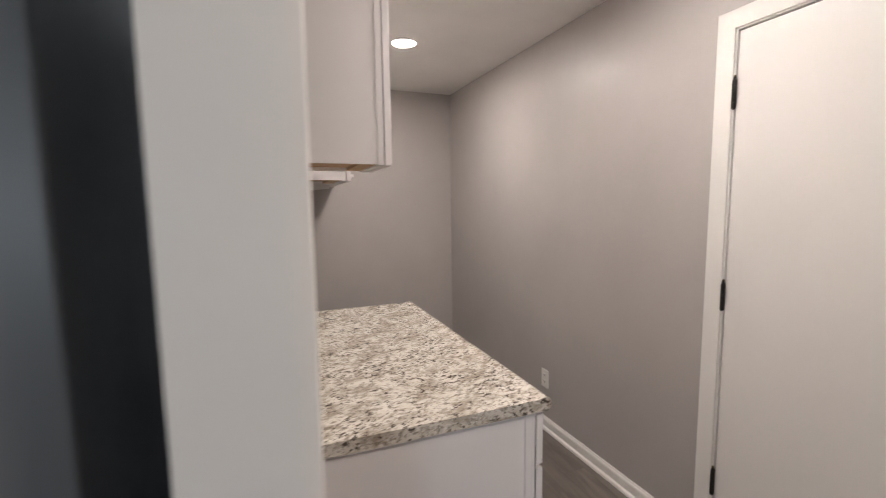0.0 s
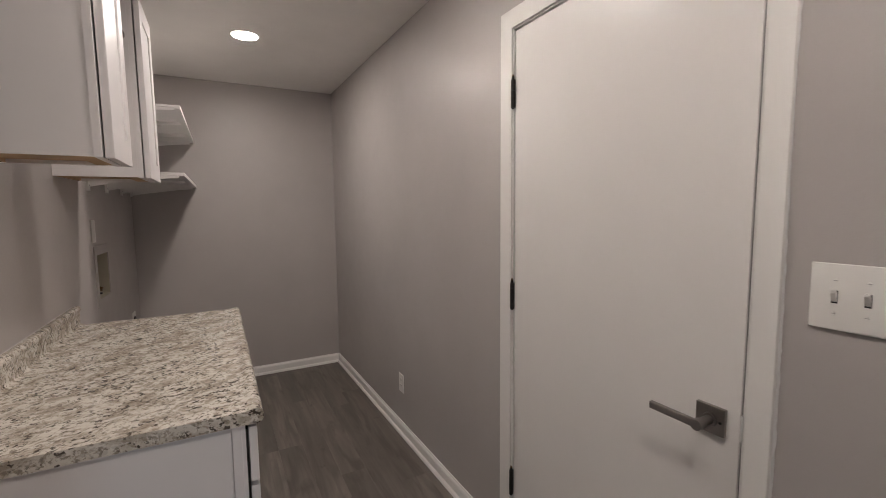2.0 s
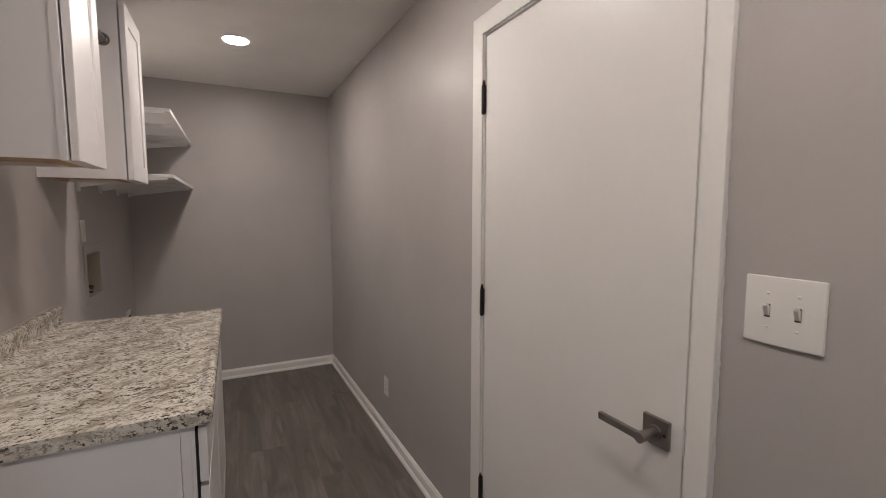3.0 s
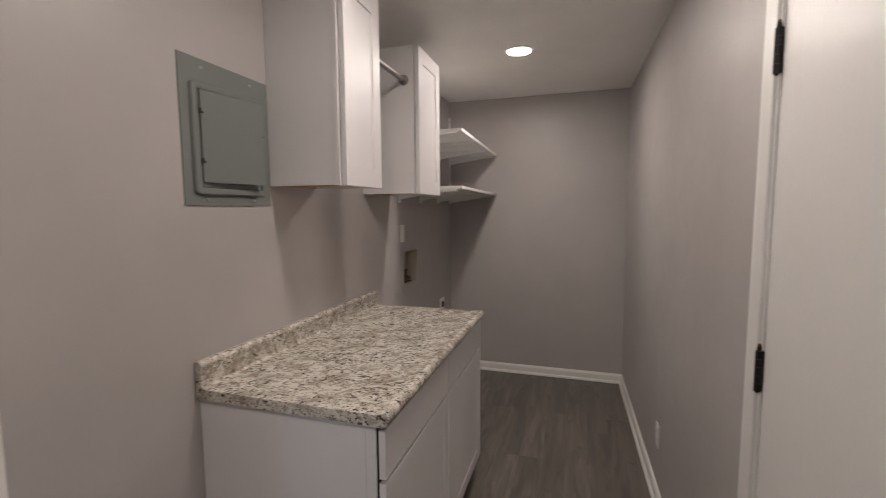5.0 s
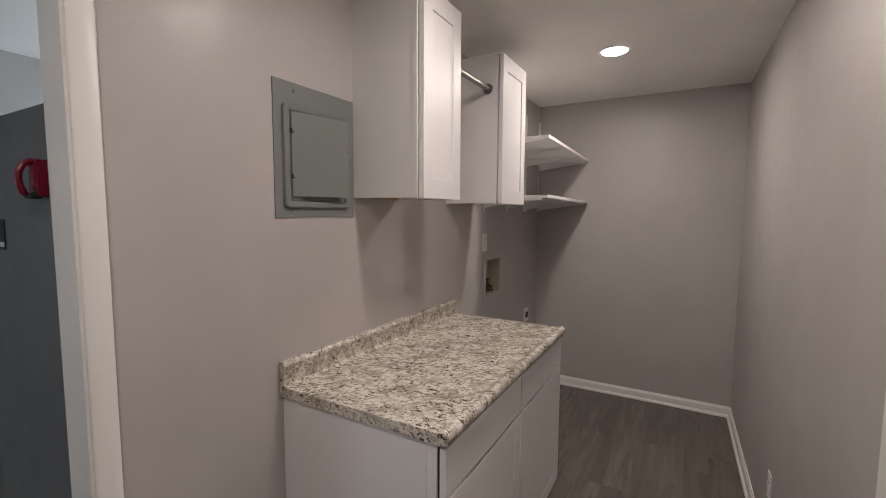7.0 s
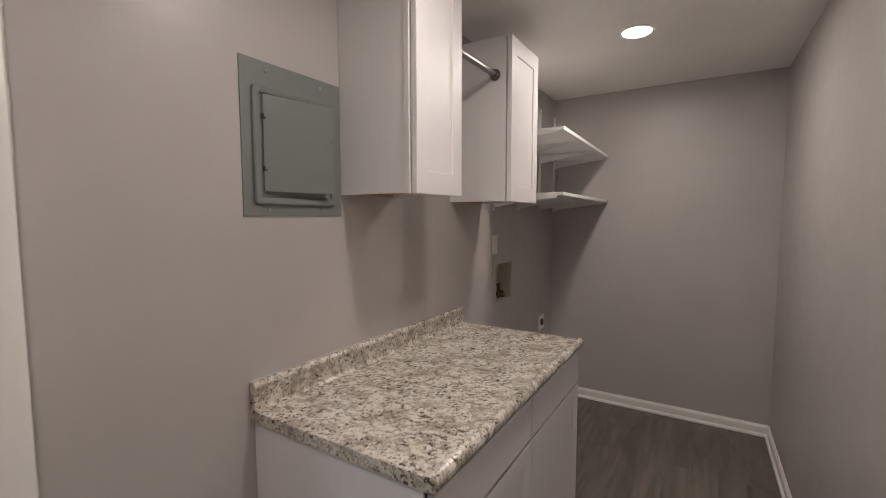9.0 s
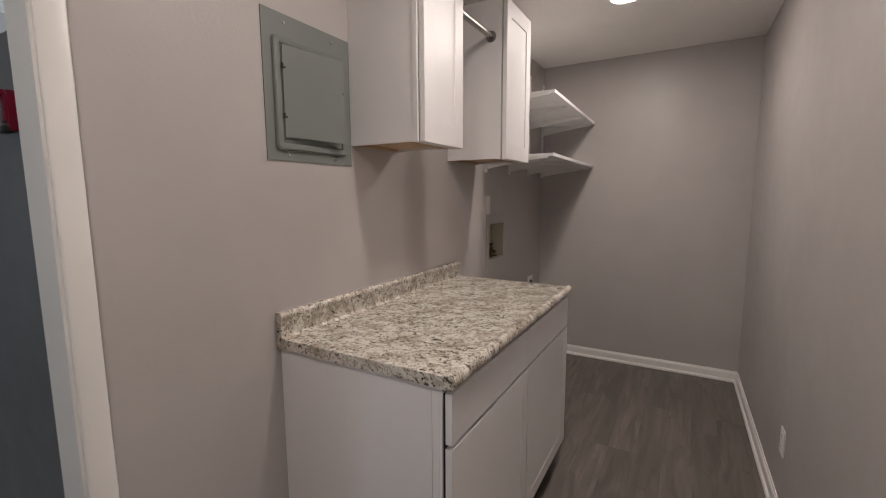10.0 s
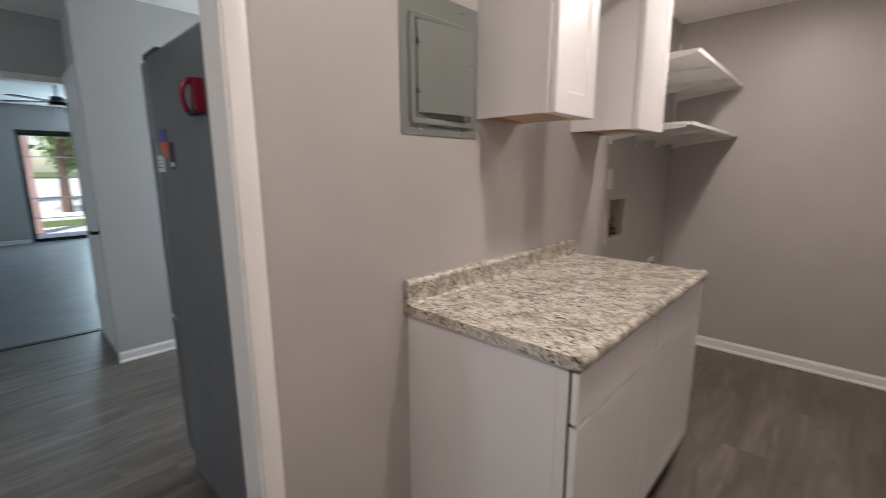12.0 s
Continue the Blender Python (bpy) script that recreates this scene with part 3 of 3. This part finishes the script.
# ---------------------------------------------------------------- base cabinets and worktop
def base_cabinet(y0, y1, label):
    c = thing("base_cabinet", label, "cabinet", pose(0, y0, 0), "white base cabinets")
    w = y1 - y0
    for a in (0.0005, w - 0.0135):
        part("side_panel", extrude(bmesh.new(), [(0.003, 0.0), (0.535, 0.0), (0.535, 0.105), (0.575, 0.105), (0.575, 0.879), (0.003, 0.879)], "y", a, a + 0.013), CAB, c)
        part("frame_stile", B((0.5762, a - 0.0006, 0.105), (0.598, a + 0.0136, 0.879), 0.0008), CAB, c)
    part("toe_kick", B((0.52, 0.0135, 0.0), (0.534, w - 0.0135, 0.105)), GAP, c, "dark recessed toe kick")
    part("bottom_panel", B((0.003, 0.0135, 0.106), (0.598, w - 0.0135, 0.118)), PLY, c)
    part("face_frame", slab(0.0, w, 0.105, 0.879, 0.5982, 0.607, [(0.038, w - 0.038, 0.14, 0.69), (0.038, w - 0.038, 0.725, 0.84)]), CAB, c)
    part("drawer_front", B((0.614, 0.0035, 0.723), (0.634, w - 0.0035, 0.866), 0.0018), CAB, c)
    shaker(c, (0.614, 0.0035, 0.108), (0.634, w - 0.0035, 0.711), 0.06, depth=0.0022, soft=0.0007)
    # near-black sheet paints in the shade between and behind the fronts
    part("shadow_gap", B((0.6072, 0.006, 0.112), (0.6128, w - 0.006, 0.862)), GAP, c, "near-black sheet painting the shade behind the fronts")
    part("interior_back", B((0.56, 0.02, 0.13), (0.565, w - 0.02, 0.85)), GAP, c)


base_cabinet(0.966, 1.577, "white base cabinet with a drawer over a shaker door")
base_cabinet(1.578, 2.189, "white base cabinet with a drawer over a shaker door")

worktop = thing("worktop", "speckled granite-look laminate worktop with backsplash", "countertop", pose(0, 0, 0))


def top_profile():
    zt, zb, zs, xf = 0.914, 0.88, 0.9985, 0.65
    lip = 0.006
    pts = [(0.002, zb), (xf - 0.016, zb)]
    pts += [(xf - 0.016 + 0.016 * math.sin(radians(a)), zb + 0.016 - 0.016 * math.cos(radians(a))) for a in range(15, 91, 15)]
    r = 0.02
    pts += [(xf - r + r * math.cos(radians(a)), zt + lip - r + r * math.sin(radians(a))) for a in range(0, 91, 10)]
    pts += [(xf - 0.027, zt + lip * 0.75), (xf - 0.034, zt + lip * 0.3), (xf - 0.041, zt + lip * 0.05), (xf - 0.048, zt)]
    c = 0.012
    pts += [(0.023 + c - c * math.sin(radians(a)), zt + c - c * math.cos(radians(a))) for a in range(0, 91, 15)]
    pts += [(0.023, zs - 0.028), (0.0245, zs - 0.024), (0.0265, zs - 0.019)]
    q = 0.013
    pts += [(0.0275 - q + q * math.cos(radians(a)), zs - q + q * math.sin(radians(a))) for a in range(0, 91, 15)]
    pts += [(0.009, zs - 0.0015), (0.002, zs - 0.0012)]
    return pts


part("top", extrude(bmesh.new(), top_profile(), "y", 0.957, 2.194), GRANITE, worktop, smooth=True)
part("end_cap", extrude(bmesh.new(), [(u if u > 0.01 else 0.0022, v) for u, v in top_profile()], "y", 0.9545, 0.9568), GRANITE, worktop)
part("caulk_line", B((0.0003, 0.96, 0.9965), (0.003, 2.19, 0.9985)), WALL, worktop, "thin bead of painted caulk")
part("build_up", B((0.02, 0.968, 0.8792), (0.6, 0.976, 0.8798)), PLY, worktop)

# ---------------------------------------------------------------- washer hook-up and plates
wb = thing("washer_outlet_box", "recessed white plastic washer valve box", "washer box", WEST)
by0, by1, bz0, bz1 = BOXH
part("flange", slab(by0 - 0.034, by1 + 0.03, bz0 - 0.036, bz1 + 0.045, 0.0, 0.0055, [(by0 + 0.004, by1 - 0.004, bz0 + 0.004, bz1 - 0.004)]), WALL, wb, "flange painted over with the wall")
part("recess", slab(by0 + 0.0005, by1 - 0.0005, bz0 + 0.0005, bz1 - 0.0005, -0.088, 0.0, [(by0 + 0.004, by1 - 0.004, bz0 + 0.004, bz1 - 0.004)]), BOXP, wb)
part("back_plate", B((-0.092, by0 + 0.001, bz0 + 0.001), (-0.0882, by1 - 0.001, bz1 - 0.001)), BOXP, wb)
for vy in (2.70, 2.775):
    bm = bmesh.new()
    rod(bm, (-0.045, vy, bz0 + 0.004), (-0.045, vy, bz0 + 0.075), 0.011, 14)
    rod(bm, (-0.045, vy, bz0 + 0.05), (-0.012, vy, bz0 + 0.04), 0.012, 14)
    v = part("valve", bm, BRASS, wb, "brass washer valve", smooth=True)
    bm = bmesh.new()
    rod(bm, (-0.045, vy, bz0 + 0.075), (-0.045, vy, bz0 + 0.09), 0.006, 10)
    box(bm, (-0.05, vy - 0.028, bz0 + 0.088), (-0.04, vy + 0.028, bz0 + 0.1), 0.003)
    part("valve_handle", bm, BLACK, v, "black valve handle")
bm = bmesh.new()
rod(bm, (-0.05, 2.835, bz0 + 0.004), (-0.05, 2.835, bz0 + 0.012), 0.022, 20)
part("drain", bm, BLACK, wb)


def plate(name, label, category, m, w, h, t=0.0055):
    ob = thing(name, label, category, m)
    bm = B((0, -w / 2, -h / 2), (t, w / 2, h / 2), 0.0035, 3)
    part("cover_plate", bm, PLATE, ob, smooth=True)
    return ob


def dot(parent, y, z, x=0.0055, r=0.003, mt=None, name="screw"):
    bm = bmesh.new()
    rod(bm, (x - 0.0005, y, z), (x + 0.001, y, z), r, 12, r * 0.7)
    part(name, bm, mt or PLATE, parent)


bp = plate("blank_plate", "white blank wall plate above the washer box", "wall plate", WEST @ pose(0, 2.612, 1.304), 0.07, 0.116)
dot(bp, 0, 0.03)
dot(bp, 0, -0.03)
dr = plate("dryer_outlet", "white plate with a round black dryer receptacle", "outlet", WEST @ pose(0, 3.462, 0.643), 0.112, 0.116)
bm = bmesh.new()
rod(bm, (0.003, 0.004, 0.0), (0.012, 0.004, 0.0), 0.027, 28)
rc = part("receptacle", bm, BLACK, dr, "round black receptacle", smooth=True)
for k in range(3):
    a = radians(90 + 120 * k)
    part("slot", B((0.0118, 0.004 + 0.013 * math.cos(a) - 0.0015, 0.013 * math.sin(a) - 0.005), (0.0124, 0.004 + 0.013 * math.cos(a) + 0.0015, 0.013 * math.sin(a) + 0.005)), GAP, rc)

out = plate("wall_outlet", "white duplex outlet low on the wall", "outlet", EAST @ pose(0, 2.24, 0.327, 0, 0, 180), 0.07, 0.116)
for dz in (0.02, -0.02):
    r = part("receptacle", B((0.004, -0.0165, dz - 0.014), (0.0072, 0.0165, dz + 0.014), 0.0015), PLATE, out)
    for dy in (-0.0065, 0.0065):
        part("slot", B((0.0071, dy - 0.0012, dz - 0.001), (0.0074, dy + 0.0012, dz + 0.008)), GAP, r)
    part("slot", B((0.0071, -0.002, dz - 0.0095), (0.0074, 0.002, dz - 0.0055)), GAP, r)
dot(out, 0, 0, 0.0055)

sw = plate("light_switch", "white two-gang toggle switch plate", "light switch", EAST @ pose(0, 0.1655, 1.236, 0, 0, 180), 0.121, 0.122)
for dy in (-0.023, 0.023):
    s = part("switch_slot", slab(dy - 0.0062, dy + 0.0062, -0.0135, 0.0135, 0.005, 0.0066, [(dy - 0.0048, dy + 0.0048, -0.012, 0.012)]), PLATE, sw)
    part("slot_shadow", B((0.0045, dy - 0.0047, -0.0119), (0.0057, dy + 0.0047, 0.0119)), GAP, s)
    bm = extrude(bmesh.new(), [(0.004, -0.010), (0.0075, -0.008), (0.0155, 0.0085), (0.0145, 0.0125), (0.0105, 0.0125), (0.004, 0.006)], "y", dy - 0.0036, dy + 0.0036)
    part("toggle", bm, PLATE, s)
    for dz in (-0.0302, 0.0302):
        dot(sw, dy, dz, r=0.0036, mt=PLATE)
        part("screw_slot", B((0.0063, dy - 0.003, dz - 0.0005), (0.0066, dy + 0.003, dz + 0.0005)), SLOT, sw)

# ---------------------------------------------------------------- kitchen, passage, living room
KH = 2.5
# assumed north window, out of view, placed to light the kitchen
KWIN = (-2.3, -1.1, 0.95, 2.1)
# south window is added out of view, to brighten the passage header
FILL_WIN = (-2.9, -1.9, 1.0, 2.05)
solid("wall_kitchen_far", slab(0.53, KN, 0, KH, KX - 0.06, KX), KWALL, "pale grey kitchen wall")
solid("wall_passage_north", B((PX, PY1, 0), (KX - 0.061, PY1 + 0.1, KH)), KWALL, "pale grey passage wall")
solid("wall_kitchen_north", slab(KX - 0.06, -TW - 0.001, 0, KH, KN, KN + 0.1, [KWIN], axis="y"), KWALL, "pale grey kitchen wall with an assumed, unseen window opening")
solid("wall_kitchen_south", slab(PX, -TW - 0.001, 0, KH, KS - 0.1, KS, [FILL_WIN], axis="y"), KWALL, "pale grey kitchen wall with an assumed, unseen window opening")
# unseen slab added outside to block sun from the south window
solid("roof_eave", B((PX - 0.5, KS - 2.4, 2.7), (0.0, KS - 0.101, 2.82)), TRIM, "unseen slab added to keep the sun out of the south window", category="roof")
solid("wall_kitchen_east", B((-TW - 0.006, YS, HEAD + 0.03), (-TW - 0.001, 0.5, KH)), KWALL, "pale grey wall over the opening")
solid("wall_kitchen_east_south", B((-TW - 0.05, KS, 0), (-TW - 0.001, YS, KH)), KWALL, "pale grey kitchen wall")
solid("wall_kitchen_east_north", B((-TW - 0.006, J1 + 0.1, 0), (-TW - 0.001, KN, KH)), KWALL, "pale grey kitchen wall behind the fridge")
solid("ceiling_kitchen", B((PX - 0.12, KS - 0.1, KH), (-TW - 0.001, KN + 0.1, KH + 0.1)), CEIL, "off-white kitchen ceiling")
window_light("kitchen_daylight", WINDOW, 1.2, 1.15, pose((KWIN[0] + KWIN[1]) / 2, KN + 0.09, 1.52, -90, 0, 0), (0.82, 0.92, 1.0))
# fill lamp in the added south window
window_light("south_fill", SOUTH_FILL, 1.0, 1.05, pose((FILL_WIN[0] + FILL_WIN[1]) / 2, KS - 0.09, 1.52, 90, 0, 0), (0.78, 0.9, 1.0))
board("baseboard_kitchen", "y", 0.527, KN, KX, 1)
board("baseboard_passage", "x", PX + 0.02, KX - 0.062, PY1, -1)

# doorway to the living room
OY0, OY1 = -0.24, 0.575
solid("wall_living_near", slab(LS, LN, 0, KH, PX - 0.12, PX - 0.001, [(OY0 - 0.02, OY1 + 0.02, -0.1, 2.05)]), KWALL, "pale grey wall with a doorway")
solid("trim_living_jamb", lining(PX - 0.123, PX + 0.002, OY0, OY1, 2.03), TRIM, "white door jamb")
solid("trim_living_casing", casing(bmesh.new(), "x", OY0, OY1, 2.03, 0.04, PX, 0.014), TRIM, "white door casing", smooth=True)
solid("threshold", B((PX - 0.075, OY0 + 0.001, -0.004), (PX - 0.03, OY1 - 0.001, 0.006), 0.002), BLACK, "dark metal transition strip between planks and carpet", category="threshold")
ld = thing("door_2", "white interior door standing open against the passage wall", "door", pose(PX + 0.05, 0.553, 0, 0, 0, -0.9), kind="structure")
part("leaf", B((0.0, 0.0, 0.012), (0.76, 0.035, 2.075), 0.002), DOORP, ld)
kn = part("door_knob", rod(bmesh.new(), (0.7, -0.04, 0.935), (0.7, 0, 0.935), 0.012), HINGE, ld, "dark door lever")
part("lever", B((0.6, -0.052, 0.925), (0.712, -0.036, 0.947), 0.003), HINGE, kn)
for hz in (0.3, 1.07, 1.86):
    part("hinge", B((-0.004, -0.005, hz - 0.05), (0.03, 0.004, hz + 0.05), 0.001), HINGE, ld, "dark metal hinge")

# living room shell, sliding door
SY0, SY1, SH = 0.548, 2.3, 2.11
solid("wall_living_far", slab(LS, LN, 0, KH + 0.06, LX - 0.12, LX, [(SY0, SY1, -0.1, SH)]), KWALL, "pale blue-grey living room wall")
solid("wall_living_north", B((LX - 0.12, LN, 0), (PX - 0.12, LN + 0.1, KH + 0.06)), KWALL, "pale grey living room wall")
solid("wall_living_south", B((LX - 0.12, LS - 0.1, 0), (PX - 0.12, LS, KH + 0.06)), KWALL, "pale grey living room wall")
solid("ceiling_living", B((LX - 0.12, LS - 0.1, KH + 0.06), (PX - 0.12, LN + 0.1, KH + 0.2)), CEIL, "off-white living room ceiling")
board("baseboard_living", "y", LS, SY0 - 0.02, LX, 1)
sd = thing("window_1", "dark framed sliding glass door with grid bars", "sliding door", pose(LX - 0.06, 0, 0), kind="structure")
ymid = (SY0 + SY1) / 2
part("frame", slab(SY0, SY1, 0.0, SH, -0.05, 0.04, [(SY0 + 0.035, SY1 - 0.035, 0.018, SH - 0.05)]), BRONZE, sd)
for a, b, x in ((SY0 + 0.035, ymid + 0.03, -0.02), (ymid - 0.03, SY1 - 0.035, 0.012)):
    sash = part("sash", slab(a, b, 0.018, SH - 0.05, x - 0.012, x + 0.012, [(a + 0.035, b - 0.035, 0.06, SH - 0.1)]), BRONZE, sd)
    gl = part("pane", B((x - 0.002, a + 0.035, 0.06), (x + 0.002, b - 0.035, SH - 0.1)), GLASS, sash)
    gl.visible_shadow = False
    for k in range(1, 5):
        z = 0.06 + k * (SH - 0.16) / 5
        part("grid_bar", B((x + 0.003, a + 0.035, z - 0.008), (x + 0.009, b - 0.035, z + 0.008)), TRIM if x < 0 else BRONZE, sash)

window_light("living_daylight", SLIDER, 0.75, 1.9, pose(LX - 0.03, 1.93, 1.08, 90, 0, -90), (0.62, 0.84, 1.0))

fan = thing("ceiling_fan", "dark bladed ceiling fan at rest", "ceiling fan", pose(-7.2, 0.9, KH + 0.06))
bm = bmesh.new()
rod(bm, (0, 0, -0.18), (0, 0, 0), 0.015, 12)
part("downrod", bm, BRONZE, fan)
bm = bmesh.new()
rod(bm, (0, 0, -0.3), (0, 0, -0.18), 0.1, 24, 0.07)
part("motor", bm, BRONZE, fan, smooth=True)
for k in range(5):
    part("blade", B((0.09, -0.06, -0.256), (0.64, 0.06, -0.246), 0.004), FANM, fan, m=pose(0, 0, 0, 0, 0, 20 + 72 * k))

# ---------------------------------------------------------------- refrigerator and what hangs on it
FX0, FX1, FY0, FY1, FZ = -0.965, -0.2, 0.515, 1.42, 1.795
fr = thing("refrigerator", "dark grey refrigerator with steel doors", "refrigerator", pose(0, 0, 0))
part("cabinet", B((FX0, FY0, 0.03), (FX1, FY1, FZ), 0.006, 3), FRIDGE, fr)
fd = part("upper_door", B((FX0 - 0.105, FY0 + 0.003, 0.74), (FX0 - 0.006, (FY0 + FY1) / 2 - 0.003, FZ - 0.004), 0.014, 4), FRIDGE_DOOR, fr, "brushed steel fridge door", smooth=True)
part("gasket", B((FX0 - 0.006, FY0 + 0.012, 0.75), (FX0, FY1 - 0.012, FZ - 0.02)), BLACK, fr)
part("upper_door", B((FX0 - 0.105, (FY0 + FY1) / 2 + 0.003, 0.74), (FX0 - 0.006, FY1 - 0.003, FZ - 0.004), 0.014, 4), FRIDGE_DOOR, fr, smooth=True)
part("freezer_drawer", B((FX0 - 0.105, FY0 + 0.003, 0.09), (FX0 - 0.006, FY1 - 0.003, 0.728), 0.014, 4), FRIDGE_DOOR, fr, "brushed steel freezer drawer", smooth=True)
part("hinge_cap", B((FX0 - 0.09, FY0 + 0.01, FZ), (FX0 + 0.09, FY0 + 0.075, FZ + 0.026), 0.006), BLACK, fr, "black plastic hinge cover")
for fx in (FX0 + 0.05, FX1 - 0.05):
    for fy in (FY0 + 0.06, FY1 - 0.06):
        bm = bmesh.new()
        rod(bm, (fx, fy, 0), (fx, fy, 0.031), 0.025, 14)
        part("foot", bm, BLACK, fr)

tm = thing("magnetic_clip", "glossy red plastic magnetic clip on the fridge side", "magnet clip", pose(-0.41, FY0 - 0.0008, 1.59))
bm = B((-0.034, -0.024, -0.052), (0.024, 0.002, 0.05), 0.004, 3)
box(bm, (-0.016, -0.029, -0.03), (0.02, -0.022, 0.036), 0.003, 3)
part("body", bm, RED, tm, smooth=True)
bm = bmesh.new()
arc = [(-0.012, 0.046), (-0.028, 0.045), (-0.041, 0.036), (-0.05, 0.018), (-0.053, -0.003), (-0.05, -0.024), (-0.043, -0.042)]
for (ay, az), (by, bz) in zip(arc, arc[1:]):
    rod(bm, (-0.008, ay, az), (-0.008, by, bz), 0.0085, 14)
    bmesh.ops.create_uvsphere(bm, u_segments=12, v_segments=8, radius=0.0085, matrix=Matrix.Translation((-0.008, by, bz)))
part("grip", bm, RED, tm, "curved red grip", smooth=True)
part("mouth", B((-0.03, -0.038, -0.058), (0.022, -0.012, -0.04), 0.006, 3), BLACK, tm, "black opening")


def magnet(name, x0, x1, z0, z1, material, label):
    return solid(name, B((x0, FY0 - 0.0035, z0), (x1, FY0 - 0.0005, z1), 0.0008), material, label, "object", "magnet")


bl = magnet("photo_magnet", -0.906, -0.826, 1.474, 1.52, BLUEP, "small blue printed fridge magnet")
part("print", B((-0.894, FY0 - 0.0041, 1.478), (-0.84, FY0 - 0.0036, 1.497)), VIOLET, bl)
co = magnet("photo_magnet", -0.896, -0.816, 1.417, 1.472, CORAL, "small coral printed fridge magnet")
part("print", B((-0.888, FY0 - 0.0041, 1.421), (-0.862, FY0 - 0.0036, 1.44)), GREENP, co)
magnet("round_magnet", -0.93, -0.9, 1.43, 1.455, GREENP, "small green magnet beside a coral one")
no = magnet("note_magnet", -0.96, -0.878, 1.361, 1.424, PAPER, "small white paper note on the fridge")
for k in range(3):
    part("text_line", B((-0.95, FY0 - 0.0039, 1.405 - k * 0.014), (-0.905, FY0 - 0.0036, 1.409 - k * 0.014)), INK, no)
st = magnet("photo_strip", -0.792, -0.746, 1.371, 1.47, BLACK, "dark photo strip on the fridge")
part("caption", B((-0.788, FY0 - 0.0041, 1.381), (-0.75, FY0 - 0.0036, 1.397)), PAPER, st)

# ---------------------------------------------------------------- outdoors beyond the sliding door
solid("ground", B((-420, -300, -0.5), (LX - 0.121, 300, -0.14)), GRASS, "sunlit lawn", category="ground")
solid("pavement_patio", B((LX - 3.4, -9, -0.16), (LX - 0.122, 12, -0.06)), CONC, "pale concrete patio", category="pavement")
solid("pavement_drive", B((LX - 90.0, -60, -0.16), (LX - 6.2, 60, -0.1)), CONC, "sunlit pale concrete drive", category="pavement")
solid("patio_pillar", B((LX - 2.3, 0.58, -0.06), (LX - 1.95, 0.84, 2.5), 0.01), BRICKM, "reddish brick porch pillar", category="pillar")


def tree(x, y, h, r, seed):
    rng = random.Random(seed)
    t = thing("garden_tree", "green leafy tree beyond the patio", "tree", pose(x, y, -0.105), "garden trees")
    bm = bmesh.new()
    rod(bm, (0, 0, 0), (0.1, 0.05, h * 0.55), 0.17, 12, 0.09)
    for k in range(7):
        a = k * 0.9 + rng.random()
        z = h * (0.35 + 0.05 * k)
        rod(bm, (0.06, 0.03, z), (r * 0.7 * math.cos(a), r * 0.7 * math.sin(a), z + h * 0.22), 0.06, 8, 0.015)
    part("trunk", bm, BARK, t)
    verts, faces = [], []
    for k in range(2600):
        a, u = rng.random() * 6.283, rng.random()
        lump = 0.75 + 0.3 * math.sin(3 * a + seed) * math.cos(5 * u)
        rr = r * (rng.random() ** 0.4) * lump
        el = (rng.random() - 0.45) * 2.2
        c = Vector((rr * math.cos(a) * math.cos(el), rr * math.sin(a) * math.cos(el), h * 0.68 + 0.75 * rr * math.sin(el)))
        q = Euler((rng.random() * 6, rng.random() * 6, rng.random() * 6)).to_matrix()
        s = 0.09 + 0.09 * rng.random()
        n = len(verts)
        verts += [c + q @ Vector(p) * s for p in ((-1, 0, 0), (0, -0.5, 0.1), (1, 0, 0), (0, 0.5, 0.1))]
        faces.append((n, n + 1, n + 2, n + 3))
    me = bpy.data.meshes.new("crown")
    me.from_pydata(verts, [], faces)
    me.materials.append(LEAF)
    cr = new("crown", me)
    cr.parent = t


tree(LX - 15, 4.2, 6.0, 2.6, 1)
tree(LX - 16, 0.2, 7.0, 3.0, 2)
tree(LX - 19, 5.0, 6.5, 2.9, 3)
tree(LX - 22, -3.0, 7.5, 3.2, 4)
tree(LX - 14, 3.4, 3.4, 1.7, 5)
tree(LX - 9, 2.0, 5.2, 2.3, 6)

# ---------------------------------------------------------------- floor planks
PW, PL = 0.132, 1.22
plank_meshes = {}


def plank_mesh(w, l):
    key = (round(w, 3), round(l, 3))
    if key not in plank_meshes:
        bm = B((-w / 2 + 0.0001, -l / 2 + 0.0001, -0.006), (w / 2 - 0.0001, l / 2 - 0.0001, 0.0))
        top = [e for e in bm.edges if all(v.co.z > -0.001 for v in e.verts)]
        bmesh.ops.bevel(bm, geom=top, offset=0.00025, segments=1, affect="EDGES")
        plank_meshes[key] = mesh_of("plank", bm, PLANK)
    return plank_meshes[key]


def lay(x0, x1, y0, y1, seed):
    rng = random.Random(seed)
    x = x0
    while x < x1 - 0.01:
        w = min(PW, x1 - x)
        y = y0 - rng.choice((0.0, 0.2, 0.41, 0.61, 0.81, 1.02))
        while y < y1 - 0.01:
            a, b = max(y, y0), min(y + PL, y1)
            if b - a > 0.03:
                ob = new("plank", plank_mesh(w, b - a))
                ob.matrix_basis = pose(x + w / 2, (a + b) / 2, 0)
                ob.parent = floor
            y += PL
        x += w


lay(-TW, 1.62, YS, YN, 11)
lay(KX, -TW, KS, KN, 12)
lay(PX - 0.05, KX, KS, PY1, 13)
